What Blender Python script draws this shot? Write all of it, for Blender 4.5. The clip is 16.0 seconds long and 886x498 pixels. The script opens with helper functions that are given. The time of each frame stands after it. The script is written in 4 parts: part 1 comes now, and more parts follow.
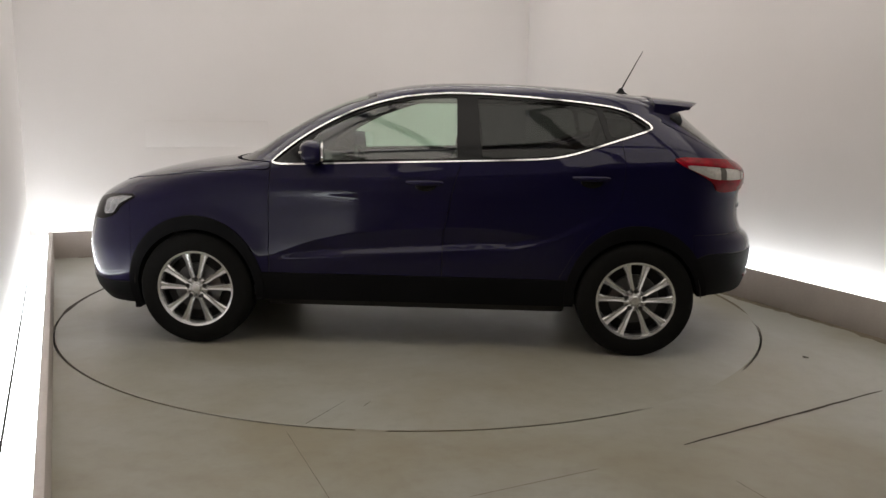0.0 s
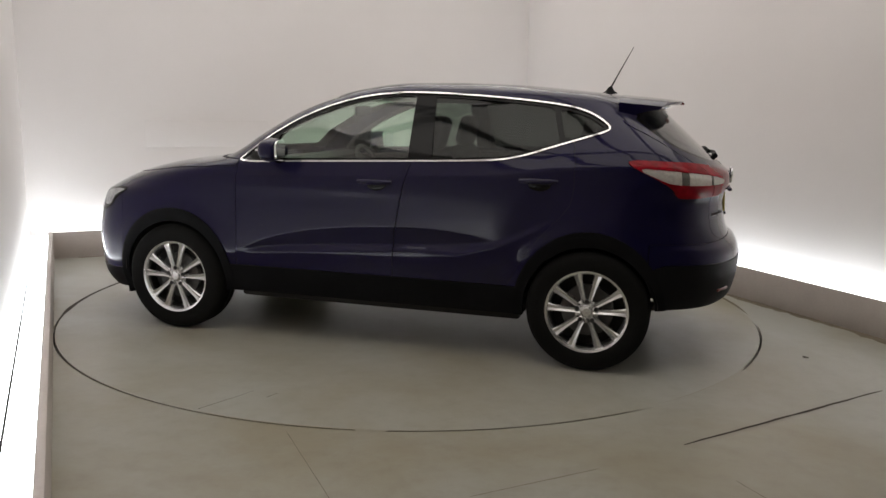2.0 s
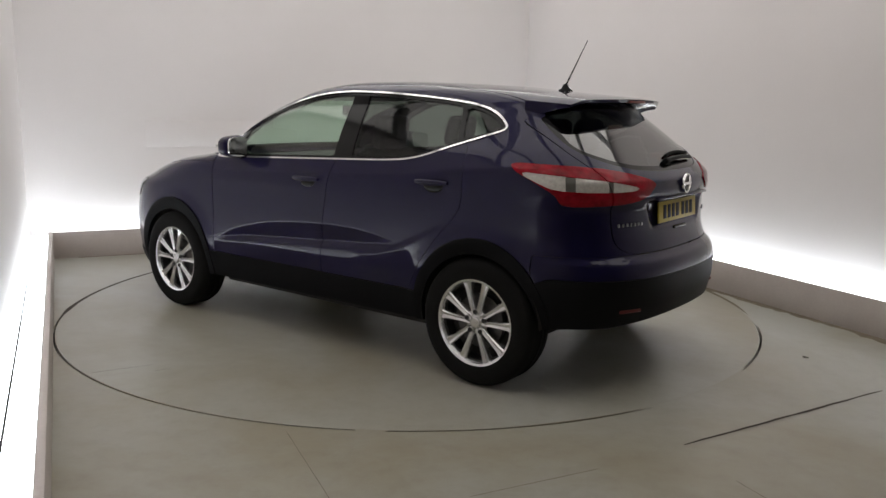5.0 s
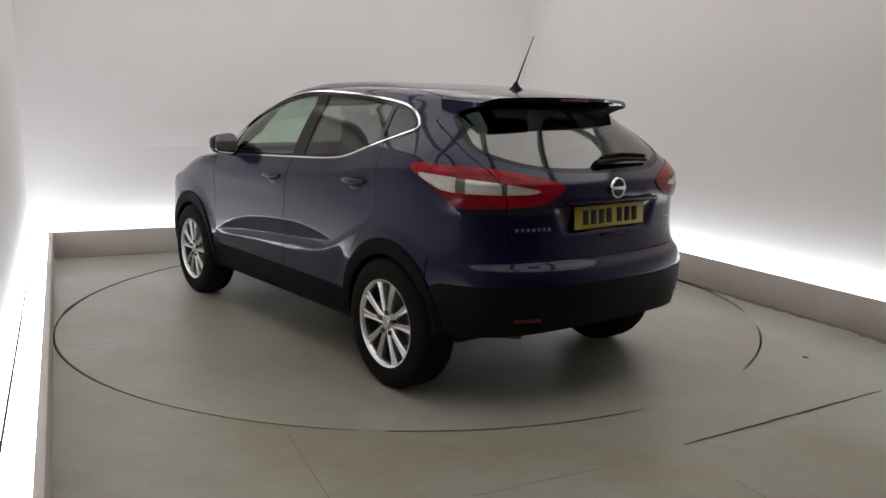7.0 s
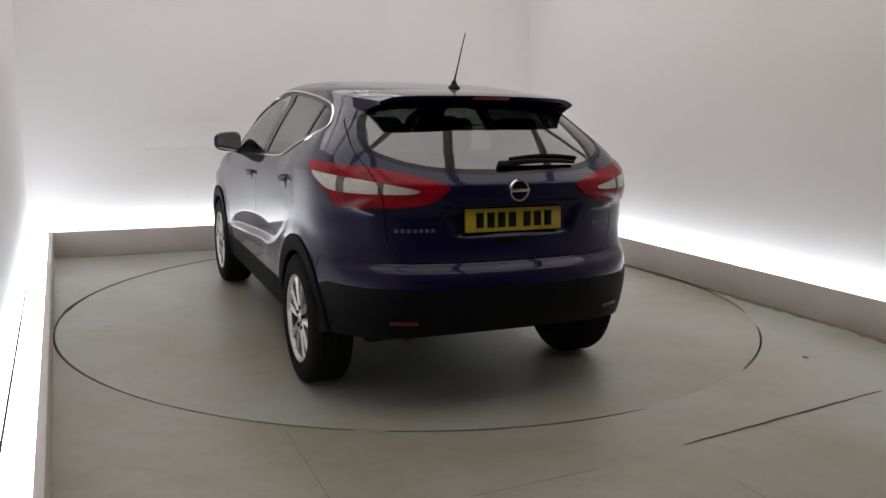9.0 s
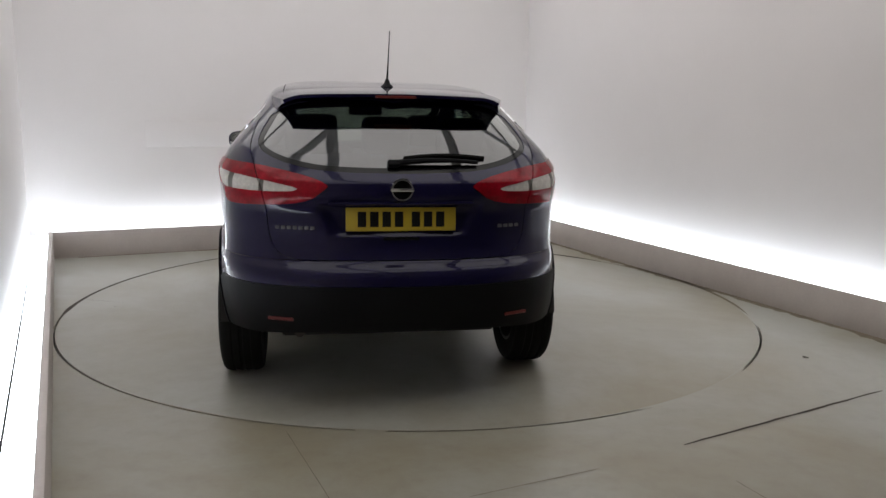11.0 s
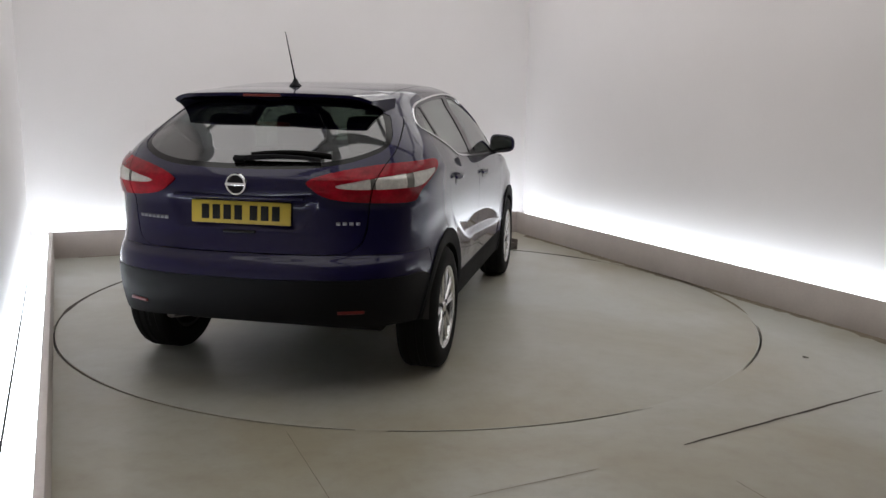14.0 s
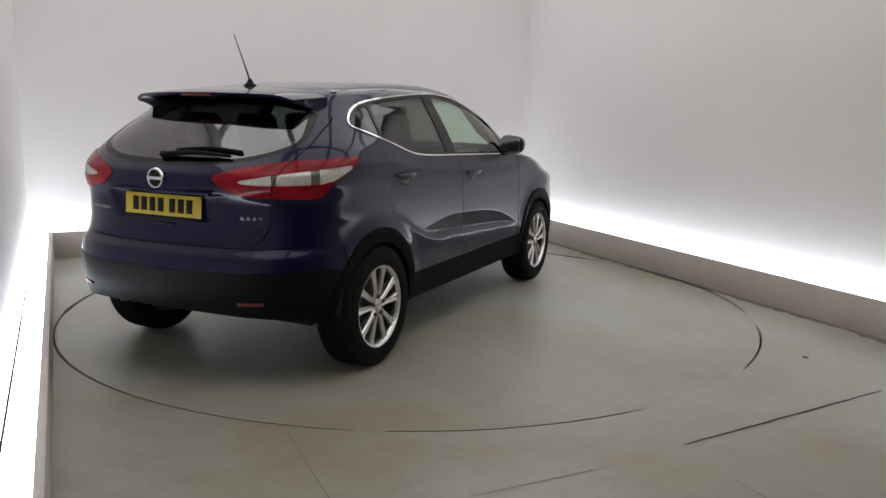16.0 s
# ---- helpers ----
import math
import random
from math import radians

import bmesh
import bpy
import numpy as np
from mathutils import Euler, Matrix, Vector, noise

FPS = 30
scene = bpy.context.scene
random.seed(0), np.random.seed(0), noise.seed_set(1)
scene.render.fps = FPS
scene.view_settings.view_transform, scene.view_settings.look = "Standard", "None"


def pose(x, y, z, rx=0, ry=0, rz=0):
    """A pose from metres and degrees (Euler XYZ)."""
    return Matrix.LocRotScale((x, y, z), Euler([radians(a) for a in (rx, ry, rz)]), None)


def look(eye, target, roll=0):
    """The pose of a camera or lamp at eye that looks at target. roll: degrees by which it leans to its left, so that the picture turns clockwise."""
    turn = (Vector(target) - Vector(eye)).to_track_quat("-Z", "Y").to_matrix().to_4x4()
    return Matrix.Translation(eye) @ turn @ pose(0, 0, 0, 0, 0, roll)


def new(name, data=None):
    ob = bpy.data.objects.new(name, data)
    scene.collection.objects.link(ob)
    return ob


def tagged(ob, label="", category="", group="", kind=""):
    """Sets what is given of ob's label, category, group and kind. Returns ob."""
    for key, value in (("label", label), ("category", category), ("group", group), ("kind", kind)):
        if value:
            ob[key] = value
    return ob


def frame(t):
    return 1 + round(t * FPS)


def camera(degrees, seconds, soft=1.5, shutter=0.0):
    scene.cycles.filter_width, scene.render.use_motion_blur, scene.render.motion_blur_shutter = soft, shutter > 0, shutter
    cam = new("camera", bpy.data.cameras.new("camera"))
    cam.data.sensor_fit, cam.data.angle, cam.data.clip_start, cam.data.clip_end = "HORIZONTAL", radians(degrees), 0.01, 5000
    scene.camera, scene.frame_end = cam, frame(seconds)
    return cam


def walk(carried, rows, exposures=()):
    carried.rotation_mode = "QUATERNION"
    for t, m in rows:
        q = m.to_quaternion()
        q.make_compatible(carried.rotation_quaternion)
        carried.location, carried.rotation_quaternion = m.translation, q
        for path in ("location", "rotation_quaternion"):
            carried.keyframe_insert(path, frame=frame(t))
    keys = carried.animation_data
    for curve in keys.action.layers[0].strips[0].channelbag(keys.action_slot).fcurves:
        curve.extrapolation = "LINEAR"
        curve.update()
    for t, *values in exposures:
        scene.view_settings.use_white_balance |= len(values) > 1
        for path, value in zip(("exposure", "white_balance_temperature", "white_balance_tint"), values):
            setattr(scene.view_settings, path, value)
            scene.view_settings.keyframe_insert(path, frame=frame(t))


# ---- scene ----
cam = camera(58.32, 16.0, soft=1.5)
EYE = (0.0, -5.8745, 1.4553)
AIM = (0.036726, -4.890806, 1.279344)
walk(cam, [(0.0, look(EYE, AIM, 0.967)), (16.0, look(EYE, AIM, 0.967))],
     exposures=[(0.0, 0.02, 6850, 10), (3.5, 0.02, 6600, 10), (7.0, 0.0, 6450, 10), (12.0, 0.03, 6330, 10), (16.0, 0.03, 6330, 10)])

# ---- light and exposure ----
world = bpy.data.worlds.new("world")
world.use_nodes = True
world.node_tree.nodes["Background"].inputs[0].default_value = (0.6, 0.65, 0.7, 1)
world.node_tree.nodes["Background"].inputs[1].default_value = 0.05
scene.world = world
COVE_GLOW = 8.2
CEILING_GLOW = 1.15

# the room is a rectangle turned about the turntable's centre
TURN = 23.0
CU, SU = math.cos(radians(TURN)), math.sin(radians(TURN))
HALF, BACK, NEAR, TALL = 2.48, 2.72, -8.6, 3.3     # kerb faces, far end behind the camera, ceiling
KERB_H, KERB_T, COVE = 0.245, 0.035, 0.20
RING = 2.461
LIT = -3.3          # the lit part of the studio ends here


def room(u, v, z=0.0):
    if u < -2.475:
        u += 0.0105 * (BACK - v) - 0.01      # the left side is not quite square
    return Vector((CU * u - SU * v, SU * u + CU * v, z))


# ---- materials ----
def nodes_of(name):
    m = bpy.data.materials.new(name)
    m.use_nodes = True
    nt = m.node_tree
    return m, nt, nt.nodes["Principled BSDF"]


def put(nt, kind, **values):
    n = nt.nodes.new(kind)
    for k, v in values.items():
        n.inputs[k].default_value = v
    return n


def surface(name, rgb, rough=0.5, metal=0.0, var=0.15, scale=4.0, fine=60.0, bump=0.0, coat=0.0, tint=None, spec=0.5, rvar=0.1):
    """A plain material with broad and fine variation of colour and gloss."""
    m, nt, b = nodes_of(name)
    co = nt.nodes.new("ShaderNodeTexCoord")
    n1 = put(nt, "ShaderNodeTexNoise", Scale=scale, Detail=5.0, Roughness=0.6)
    n2 = put(nt, "ShaderNodeTexNoise", Scale=fine, Detail=3.0)
    nt.links.new(co.outputs["Object"], n1.inputs["Vector"])
    nt.links.new(co.outputs["Object"], n2.inputs["Vector"])
    ramp = nt.nodes.new("ShaderNodeValToRGB")
    dark = tuple(c * (1 - var) for c in (tint or rgb))
    light = tuple(min(1, c * (1 + var)) for c in rgb)
    ramp.color_ramp.elements[0].position, ramp.color_ramp.elements[0].color = 0.3, (*dark, 1)
    ramp.color_ramp.elements[1].position, ramp.color_ramp.elements[1].color = 0.7, (*light, 1)
    mix = nt.nodes.new("ShaderNodeMath")
    mix.operation = "MULTIPLY_ADD"
    mix.inputs[1].default_value = 0.25
    nt.links.new(n2.outputs["Fac"], mix.inputs[0])
    sc = nt.nodes.new("ShaderNodeMath")
    sc.operation = "MULTIPLY"
    sc.inputs[1].default_value = 0.75
    nt.links.new(n1.outputs["Fac"], sc.inputs[0])
    nt.links.new(sc.outputs[0], mix.inputs[2])
    nt.links.new(mix.outputs[0], ramp.inputs["Fac"])
    nt.links.new(ramp.outputs["Color"], b.inputs["Base Color"])
    rr = nt.nodes.new("ShaderNodeMapRange")
    rr.inputs["To Min"].default_value = max(0.02, rough - rvar * rough)
    rr.inputs["To Max"].default_value = min(1, rough + rvar * rough)
    nt.links.new(n1.outputs["Fac"], rr.inputs["Value"])
    nt.links.new(rr.outputs[0], b.inputs["Roughness"])
    b.inputs["Metallic"].default_value = metal
    b.inputs["Coat Weight"].default_value = coat
    b.inputs["Coat Roughness"].default_value = 0.03
    b.inputs["Specular IOR Level"].default_value = spec
    if bump:
        bp = put(nt, "ShaderNodeBump", Strength=bump, Distance=0.002)
        nt.links.new(n2.outputs["Fac"], bp.inputs["Height"])
        nt.links.new(bp.outputs[0], b.inputs["Normal"])
    return m


def glass(name, tint, rough=0.0, f0=0.085):
    """A thin pane: tinted see-through, with gloss by Fresnel."""
    m, nt, b = nodes_of(name)
    nt.nodes.remove(b)
    tr = put(nt, "ShaderNodeBsdfTransparent", Color=(*tint, 1))
    gl = put(nt, "ShaderNodeBsdfGlossy", Roughness=rough)
    gl.inputs["Color"].default_value = (1, 1, 1, 1)
    lw = put(nt, "ShaderNodeLayerWeight", Blend=0.5)
    p5 = nt.nodes.new("ShaderNodeMath")
    p5.operation = "POWER"
    p5.inputs[1].default_value = 4.5
    nt.links.new(lw.outputs["Facing"], p5.inputs[0])
    fr = put(nt, "ShaderNodeMapRange")
    fr.inputs["To Min"].default_value, fr.inputs["To Max"].default_value = f0, 1.0
    nt.links.new(p5.outputs[0], fr.inputs["Value"])
    mx = nt.nodes.new("ShaderNodeMixShader")
    nt.links.new(fr.outputs[0], mx.inputs[0])
    nt.links.new(tr.outputs[0], mx.inputs[1])
    nt.links.new(gl.outputs[0], mx.inputs[2])
    nt.links.new(mx.outputs[0], nt.nodes["Material Output"].inputs["Surface"])
    return m


def glowing(name, rgb, power):
    m, nt, b = nodes_of(name)
    b.inputs["Base Color"].default_value = (0.8, 0.8, 0.8, 1)
    b.inputs["Roughness"].default_value = 0.6
    b.inputs["Emission Color"].default_value = (*rgb, 1)
    b.inputs["Emission Strength"].default_value = power
    return m


def floor_paint(name):
    """Grey-beige floor paint with wide stains, scuffs and faint scratches."""
    m, nt, b = nodes_of(name)
    co = nt.nodes.new("ShaderNodeTexCoord")
    n1 = put(nt, "ShaderNodeTexNoise", Scale=0.55, Detail=6.0, Roughness=0.62, Distortion=0.4)
    n2 = put(nt, "ShaderNodeTexNoise", Scale=9.0, Detail=6.0, Roughness=0.7)
    n3 = put(nt, "ShaderNodeTexNoise", Scale=160.0, Detail=2.0)
    for n in (n1, n2, n3):
        nt.links.new(co.outputs["Object"], n.inputs["Vector"])
    r1 = nt.nodes.new("ShaderNodeValToRGB")
    r1.color_ramp.elements[0].position, r1.color_ramp.elements[0].color = 0.36, (0.300, 0.272, 0.200, 1)
    r1.color_ramp.elements[1].position, r1.color_ramp.elements[1].color = 0.62, (0.384, 0.388, 0.348, 1)
    nt.links.new(n1.outputs["Fac"], r1.inputs["Fac"])
    r2 = nt.nodes.new("ShaderNodeValToRGB")
    r2.color_ramp.elements[0].position, r2.color_ramp.elements[0].color = 0.28, (0.80, 0.78, 0.75, 1)
    r2.color_ramp.elements[1].position, r2.color_ramp.elements[1].color = 0.55, (1, 1, 1, 1)
    nt.links.new(n2.outputs["Fac"], r2.inputs["Fac"])
    mx = nt.nodes.new("ShaderNodeMix")
    mx.data_type, mx.blend_type = "RGBA", "MULTIPLY"
    mx.inputs["Factor"].default_value = 0.6
    nt.links.new(r1.outputs["Color"], mx.inputs["A"])
    nt.links.new(r2.outputs["Color"], mx.inputs["B"])
    nt.links.new(mx.outputs["Result"], b.inputs["Base Color"])
    rr = nt.nodes.new("ShaderNodeMapRange")
    rr.inputs["To Min"].default_value, rr.inputs["To Max"].default_value = 0.26, 0.46
    nt.links.new(n2.outputs["Fac"], rr.inputs["Value"])
    nt.links.new(rr.outputs[0], b.inputs["Roughness"])
    bp = put(nt, "ShaderNodeBump", Strength=0.12, Distance=0.002)
    nt.links.new(n3.outputs["Fac"], bp.inputs["Height"])
    nt.links.new(bp.outputs[0], b.inputs["Normal"])
    return m


def car_paint(name):
    """Dark blue metallic with flakes under clear lacquer."""
    m, nt, b = nodes_of(name)
    co = nt.nodes.new("ShaderNodeTexCoord")
    fl = put(nt, "ShaderNodeTexVoronoi", Scale=900.0)
    dirt = put(nt, "ShaderNodeTexNoise", Scale=3.0, Detail=5.0)
    for n in (fl, dirt):
        nt.links.new(co.outputs["Object"], n.inputs["Vector"])
    r = nt.nodes.new("ShaderNodeValToRGB")
    r.color_ramp.elements[0].color = (0.0026, 0.0019, 0.0138, 1)
    r.color_ramp.elements[1].color = (0.0098, 0.0072, 0.048, 1)
    nt.links.new(fl.outputs["Color"], r.inputs["Fac"])
    nt.links.new(r.outputs["Color"], b.inputs["Base Color"])
    b.inputs["Metallic"].default_value = 0.2
    b.inputs["Roughness"].default_value = 0.38
    b.inputs["Specular IOR Level"].default_value = 0.06
    b.inputs["Coat Weight"].default_value = 1.0
    b.inputs["Coat IOR"].default_value = 1.345
    rr = nt.nodes.new("ShaderNodeMapRange")
    rr.inputs["To Min"].default_value, rr.inputs["To Max"].default_value = 0.008, 0.035
    nt.links.new(dirt.outputs["Fac"], rr.inputs["Value"])
    nt.links.new(rr.outputs[0], b.inputs["Coat Roughness"])
    return m


M_FLOOR = floor_paint("floor_paint")
M_WALL = surface("wall_paint", (0.748, 0.716, 0.709), 0.75, var=0.03, scale=0.8, fine=90, bump=0.08)
M_KERB = surface("kerb_paint", (0.50, 0.45, 0.42), 0.6, var=0.10, scale=3.0, bump=0.1)
# grey of the unseen end wall, kept dark for the car's reflections
M_NEAR = surface("unseen_wall_grey", (0.15, 0.148, 0.148), 0.6, var=0.1, scale=1.2, fine=90, bump=0.08)
M_CEIL = surface("ceiling_paint", (0.74, 0.73, 0.72), 0.8, var=0.03)
M_DARK = surface("gap_dark", (0.02, 0.018, 0.016), 0.9)
# dark joints and marks; also the painted shade along the turntable's gap
M_JOINT = surface("joint_and_gap_shade", (0.05, 0.04, 0.03), 0.8, var=0.4, scale=12)
M_COVE = glowing("cove_diffuser", (0.86, 0.94, 1.0), COVE_GLOW)
M_LAMP = glowing("ceiling_diffuser", (1.0, 0.945, 0.89), CEILING_GLOW)
M_METAL_W = surface("white_metal", (0.7, 0.7, 0.7), 0.45, var=0.05)
M_STEEL = surface("dark_steel", (0.10, 0.085, 0.075), 0.55, metal=0.4, var=0.3)
M_PAINT = car_paint("blue_metallic_paint")
M_PLASTIC = surface("black_plastic", (0.006, 0.006, 0.007), 0.5, var=0.2, fine=300, bump=0.15, spec=0.10)
M_GLOSSBLACK = surface("gloss_black", (0.004, 0.004, 0.0045), 0.14, var=0.1, spec=0.22)
M_RUBBER = surface("tyre_rubber", (0.009, 0.0088, 0.0085), 0.8, var=0.2, bump=0.2, spec=0.10)
M_ARCH = surface("arch_plastic", (0.007, 0.007, 0.0078), 0.65, var=0.2, fine=300, bump=0.15, spec=0.06)
M_ALLOY = surface("alloy", (0.70, 0.70, 0.70), 0.26, metal=0.85, var=0.06)
# copy of the alloy, darkened in colour for shade inside the wheel
M_ALLOY_SHADE = surface("alloy_shadowed", (0.05, 0.05, 0.05), 0.5, metal=0.7, var=0.2)
M_DISC = surface("brake_disc", (0.10, 0.097, 0.095), 0.5, metal=0.8, var=0.2, scale=20)
M_CHROME = surface("chrome", (0.85, 0.85, 0.86), 0.10, metal=1.0, var=0.03)
M_RED = surface("red_lens", (0.24, 0.003, 0.011), 0.14, var=0.5, scale=9, spec=0.22)
M_REDDARK = surface("red_reflector", (0.13, 0.012, 0.010), 0.3, var=0.2)
M_CLEAR = surface("clear_lens", (0.60, 0.58, 0.54), 0.18, metal=0.25, var=0.16, scale=60, coat=0.3)
M_SMOKE = surface("bulb_housing", (0.16, 0.155, 0.14), 0.2, metal=0.4, var=0.2)
M_PLATE = surface("plate_yellow", (0.46, 0.34, 0.025), 0.4, var=0.05)
M_PLATEBAR = surface("plate_black", (0.006, 0.006, 0.006), 0.5, spec=0.2)
M_CLOTH = surface("seat_cloth", (0.011, 0.011, 0.012), 0.9, var=0.2, fine=200, bump=0.3)
M_TRIM = surface("cabin_trim", (0.016, 0.016, 0.017), 0.6, var=0.1)
M_LINER = surface("headliner", (0.42, 0.41, 0.39), 0.9, var=0.05)
M_GLASS = glass("green_glass", (0.68, 0.83, 0.72))
M_GLASS_R = glass("privacy_glass", (0.17, 0.185, 0.175), f0=0.026)
M_GLASS_B = glass("rear_screen_glass", (0.11, 0.125, 0.115), f0=0.145)
M_LETTER = surface("dull_chrome", (0.20, 0.20, 0.22), 0.3, metal=0.8, var=0.1)
M_MIRROR = surface("mirror_glass", (0.75, 0.78, 0.78), 0.03, metal=1.0, var=0.01)
M_HEAD = surface("headlamp_lens", (0.55, 0.57, 0.60), 0.15, metal=0.7, var=0.6, scale=16, coat=0.4)
M_FAINT = surface("faint_joint", (0.20, 0.175, 0.135), 0.8, var=0.3, scale=12)
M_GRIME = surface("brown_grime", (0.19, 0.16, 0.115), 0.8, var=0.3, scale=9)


# ---- mesh helpers ----
def part(name, bm, material, parent=None, label="", at=None, smooth=40, kind=""):
    me = bpy.data.meshes.new(name)
    bm.to_mesh(me)
    bm.free()
    me.materials.append(material)
    if smooth:
        me.shade_smooth()
        me.set_sharp_from_angle(angle=radians(smooth))
    ob = new(name, me)
    if parent is not None:
        ob.parent = parent
    if at is not None:
        ob.matrix_basis = at
    return tagged(ob, label, kind=kind)


def box(bm, x0, x1, y0, y1, z0, z1, bevel=0.0, m=None, segs=2):
    got = bmesh.ops.create_cube(bm, size=1.0)["verts"]
    for v in got:
        v.co = Vector((x0 + (v.co.x + 0.5) * (x1 - x0), y0 + (v.co.y + 0.5) * (y1 - y0), z0 + (v.co.z + 0.5) * (z1 - z0)))
    if bevel:
        edges = list({e for v in got for e in v.link_edges})
        made = bmesh.ops.bevel(bm, geom=edges, offset=bevel, segments=segs, affect="EDGES", profile=0.5, clamp_overlap=True)
        got = made["verts"] if made["verts"] else got
    if m is not None:
        bmesh.ops.transform(bm, matrix=m, verts=list(got))
    return got


def boxed(*args, **kw):
    bm = bmesh.new()
    box(bm, *args, **kw)
    return bm


def prism(points, h0, h1, to):
    """A closed polygon of the plane, drawn from height h0 to h1; to(a, b, h) gives the place."""
    bm = bmesh.new()
    lo = [bm.verts.new(to(a, b, h0)) for a, b in points]
    hi = [bm.verts.new(to(a, b, h1)) for a, b in points]
    bm.faces.new(lo[::-1])
    bm.faces.new(hi)
    n = len(points)
    for i in range(n):
        bm.faces.new((lo[i], lo[(i + 1) % n], hi[(i + 1) % n], hi[i]))
    bmesh.ops.recalc_face_normals(bm, faces=bm.faces[:])
    return bm


def lathe(bm, profile, segs=48, closed=False):
    """Turns a profile of (radius, y) about the y axis."""
    rings = []
    for r, y in profile:
        rings.append([bm.verts.new((r * math.cos(2 * math.pi * k / segs), y, r * math.sin(2 * math.pi * k / segs))) for k in range(segs)])
    pairs = list(zip(rings, rings[1:])) + ([(rings[-1], rings[0])] if closed else [])
    for a, b in pairs:
        for k in range(segs):
            bm.faces.new((a[k], a[(k + 1) % segs], b[(k + 1) % segs], b[k]))
    bmesh.ops.recalc_face_normals(bm, faces=bm.faces[:])


def tube(bm, pts, radius, segs=8, r_end=None):
    pts = [Vector(p) for p in pts]
    rings = []
    for i, p in enumerate(pts):
        d = (pts[min(i + 1, len(pts) - 1)] - pts[max(i - 1, 0)]).normalized()
        a = d.cross(Vector((0, 0, 1)) if abs(d.z) < 0.9 else Vector((1, 0, 0))).normalized()
        b = d.cross(a)
        r = radius if r_end is None else radius + (r_end - radius) * i / (len(pts) - 1)
        rings.append([bm.verts.new(p + r * (a * math.cos(2 * math.pi * k / segs) + b * math.sin(2 * math.pi * k / segs))) for k in range(segs)])
    for a, b in zip(rings, rings[1:]):
        for k in range(segs):
            bm.faces.new((a[k], a[(k + 1) % segs], b[(k + 1) % segs], b[k]))
    bm.faces.new(rings[0][::-1])
    bm.faces.new(rings[-1])
    bmesh.ops.recalc_face_normals(bm, faces=bm.faces[:])


# ---- the room ----
def plate_in_room(name, u0, u1, v0, v1, z0, z1, material, label, parent=None, bevel=0.0, kind="structure"):
    bm = boxed(u0, u1, v0, v1, z0, z1, bevel=bevel)
    for v in bm.verts:
        v.co = room(*v.co)
    return part(name, bm, material, parent, label, smooth=30, kind=kind)


def build_room():
    wall_in = HALF + COVE
    far = BACK + COVE
    t = 0.15
    wl = plate_in_room("wall_left", -wall_in - t, -wall_in, NEAR, far, -0.05, TALL, M_WALL, "white painted studio side wall lit from below")
    wb = plate_in_room("wall_back", -wall_in - t, wall_in + t, far, far + t, -0.05, TALL, M_WALL, "white painted studio back wall lit from below")
    wr = plate_in_room("wall_right", wall_in, wall_in + t, NEAR, far, -0.05, TALL, M_WALL, "white painted studio side wall lit from below")
    # added wall out of view; its dark colour dims what the car reflects
    wn = plate_in_room("wall_near", -wall_in - t, wall_in + t, NEAR - t, NEAR, -0.05, TALL, M_NEAR, "unseen dark grey wall added to close the studio and darken reflections")
    ce = plate_in_room("ceiling", -wall_in - t, wall_in + t, NEAR - t, far + t, TALL, TALL + 0.12, M_CEIL, "plain white studio ceiling")
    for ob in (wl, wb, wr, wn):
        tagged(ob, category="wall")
    tagged(ce, category="ceiling")
    # floor sheet with the round opening of the turntable
    bm = bmesh.new()
    n = 192
    inner, outer = [], []
    for k in range(n):
        a = 2 * math.pi * k / n
        c, s = math.cos(a), math.sin(a)
        inner.append(bm.verts.new(room((RING + 0.007) * c, (RING + 0.007) * s)))
        ku = (wall_in / abs(c)) if abs(c) > 1e-6 else 1e9
        kv = ((far if s > 0 else -NEAR) / abs(s)) if abs(s) > 1e-6 else 1e9
        d = min(ku, kv)
        outer.append(bm.verts.new(room(d * c, d * s)))
    for k in range(n):
        bm.faces.new((inner[k], outer[k], outer[(k + 1) % n], inner[(k + 1) % n]))
    deep = [bm.verts.new(v.co - Vector((0, 0, 0.03))) for v in inner]
    for k in range(n):
        bm.faces.new((inner[k], inner[(k + 1) % n], deep[(k + 1) % n], deep[k]))
    bmesh.ops.recalc_face_normals(bm, faces=bm.faces[:])
    fl = part("floor", bm, M_FLOOR, None, "grey-beige painted concrete floor with brown scuffs", smooth=0, kind="structure")
    tagged(fl, category="floor")
    bm = bmesh.new()
    lathe(bm, [(RING - 0.3, 0), (RING + 0.3, 0)], 96)
    pit = part("turntable_pit", bm, M_DARK, None, "dark recess under the edge of the turntable", at=pose(0, 0, -0.028, 90), kind="structure")
    # kerbs
    k = plate_in_room
    k1 = k("kerb_left", -HALF - KERB_T, -HALF, NEAR, BACK + KERB_T, -0.01, KERB_H, M_KERB, "beige painted kerb hiding the light cove", bevel=0.003)
    k2 = k("kerb_back", -HALF + 0.001, HALF - 0.001, BACK, BACK + KERB_T, -0.01, KERB_H, M_KERB, "beige painted kerb hiding the light cove", bevel=0.003)
    k3 = k("kerb_right", HALF, HALF + KERB_T, NEAR, BACK + KERB_T, -0.01, KERB_H, M_KERB, "beige painted kerb hiding the light cove", bevel=0.003)
    for ob in (k1, k2, k3):
        tagged(ob, category="kerb")
    # luminous panels in the cove, laid end to end
    z0, z1 = 0.19, 0.225
    lengths = 1.5
    v = BACK - 0.01
    while v > LIT + 0.2:
        for side in (-1, 1):
            a, b = sorted((side * (HALF + KERB_T + 0.006), side * (HALF + COVE - 0.056)))
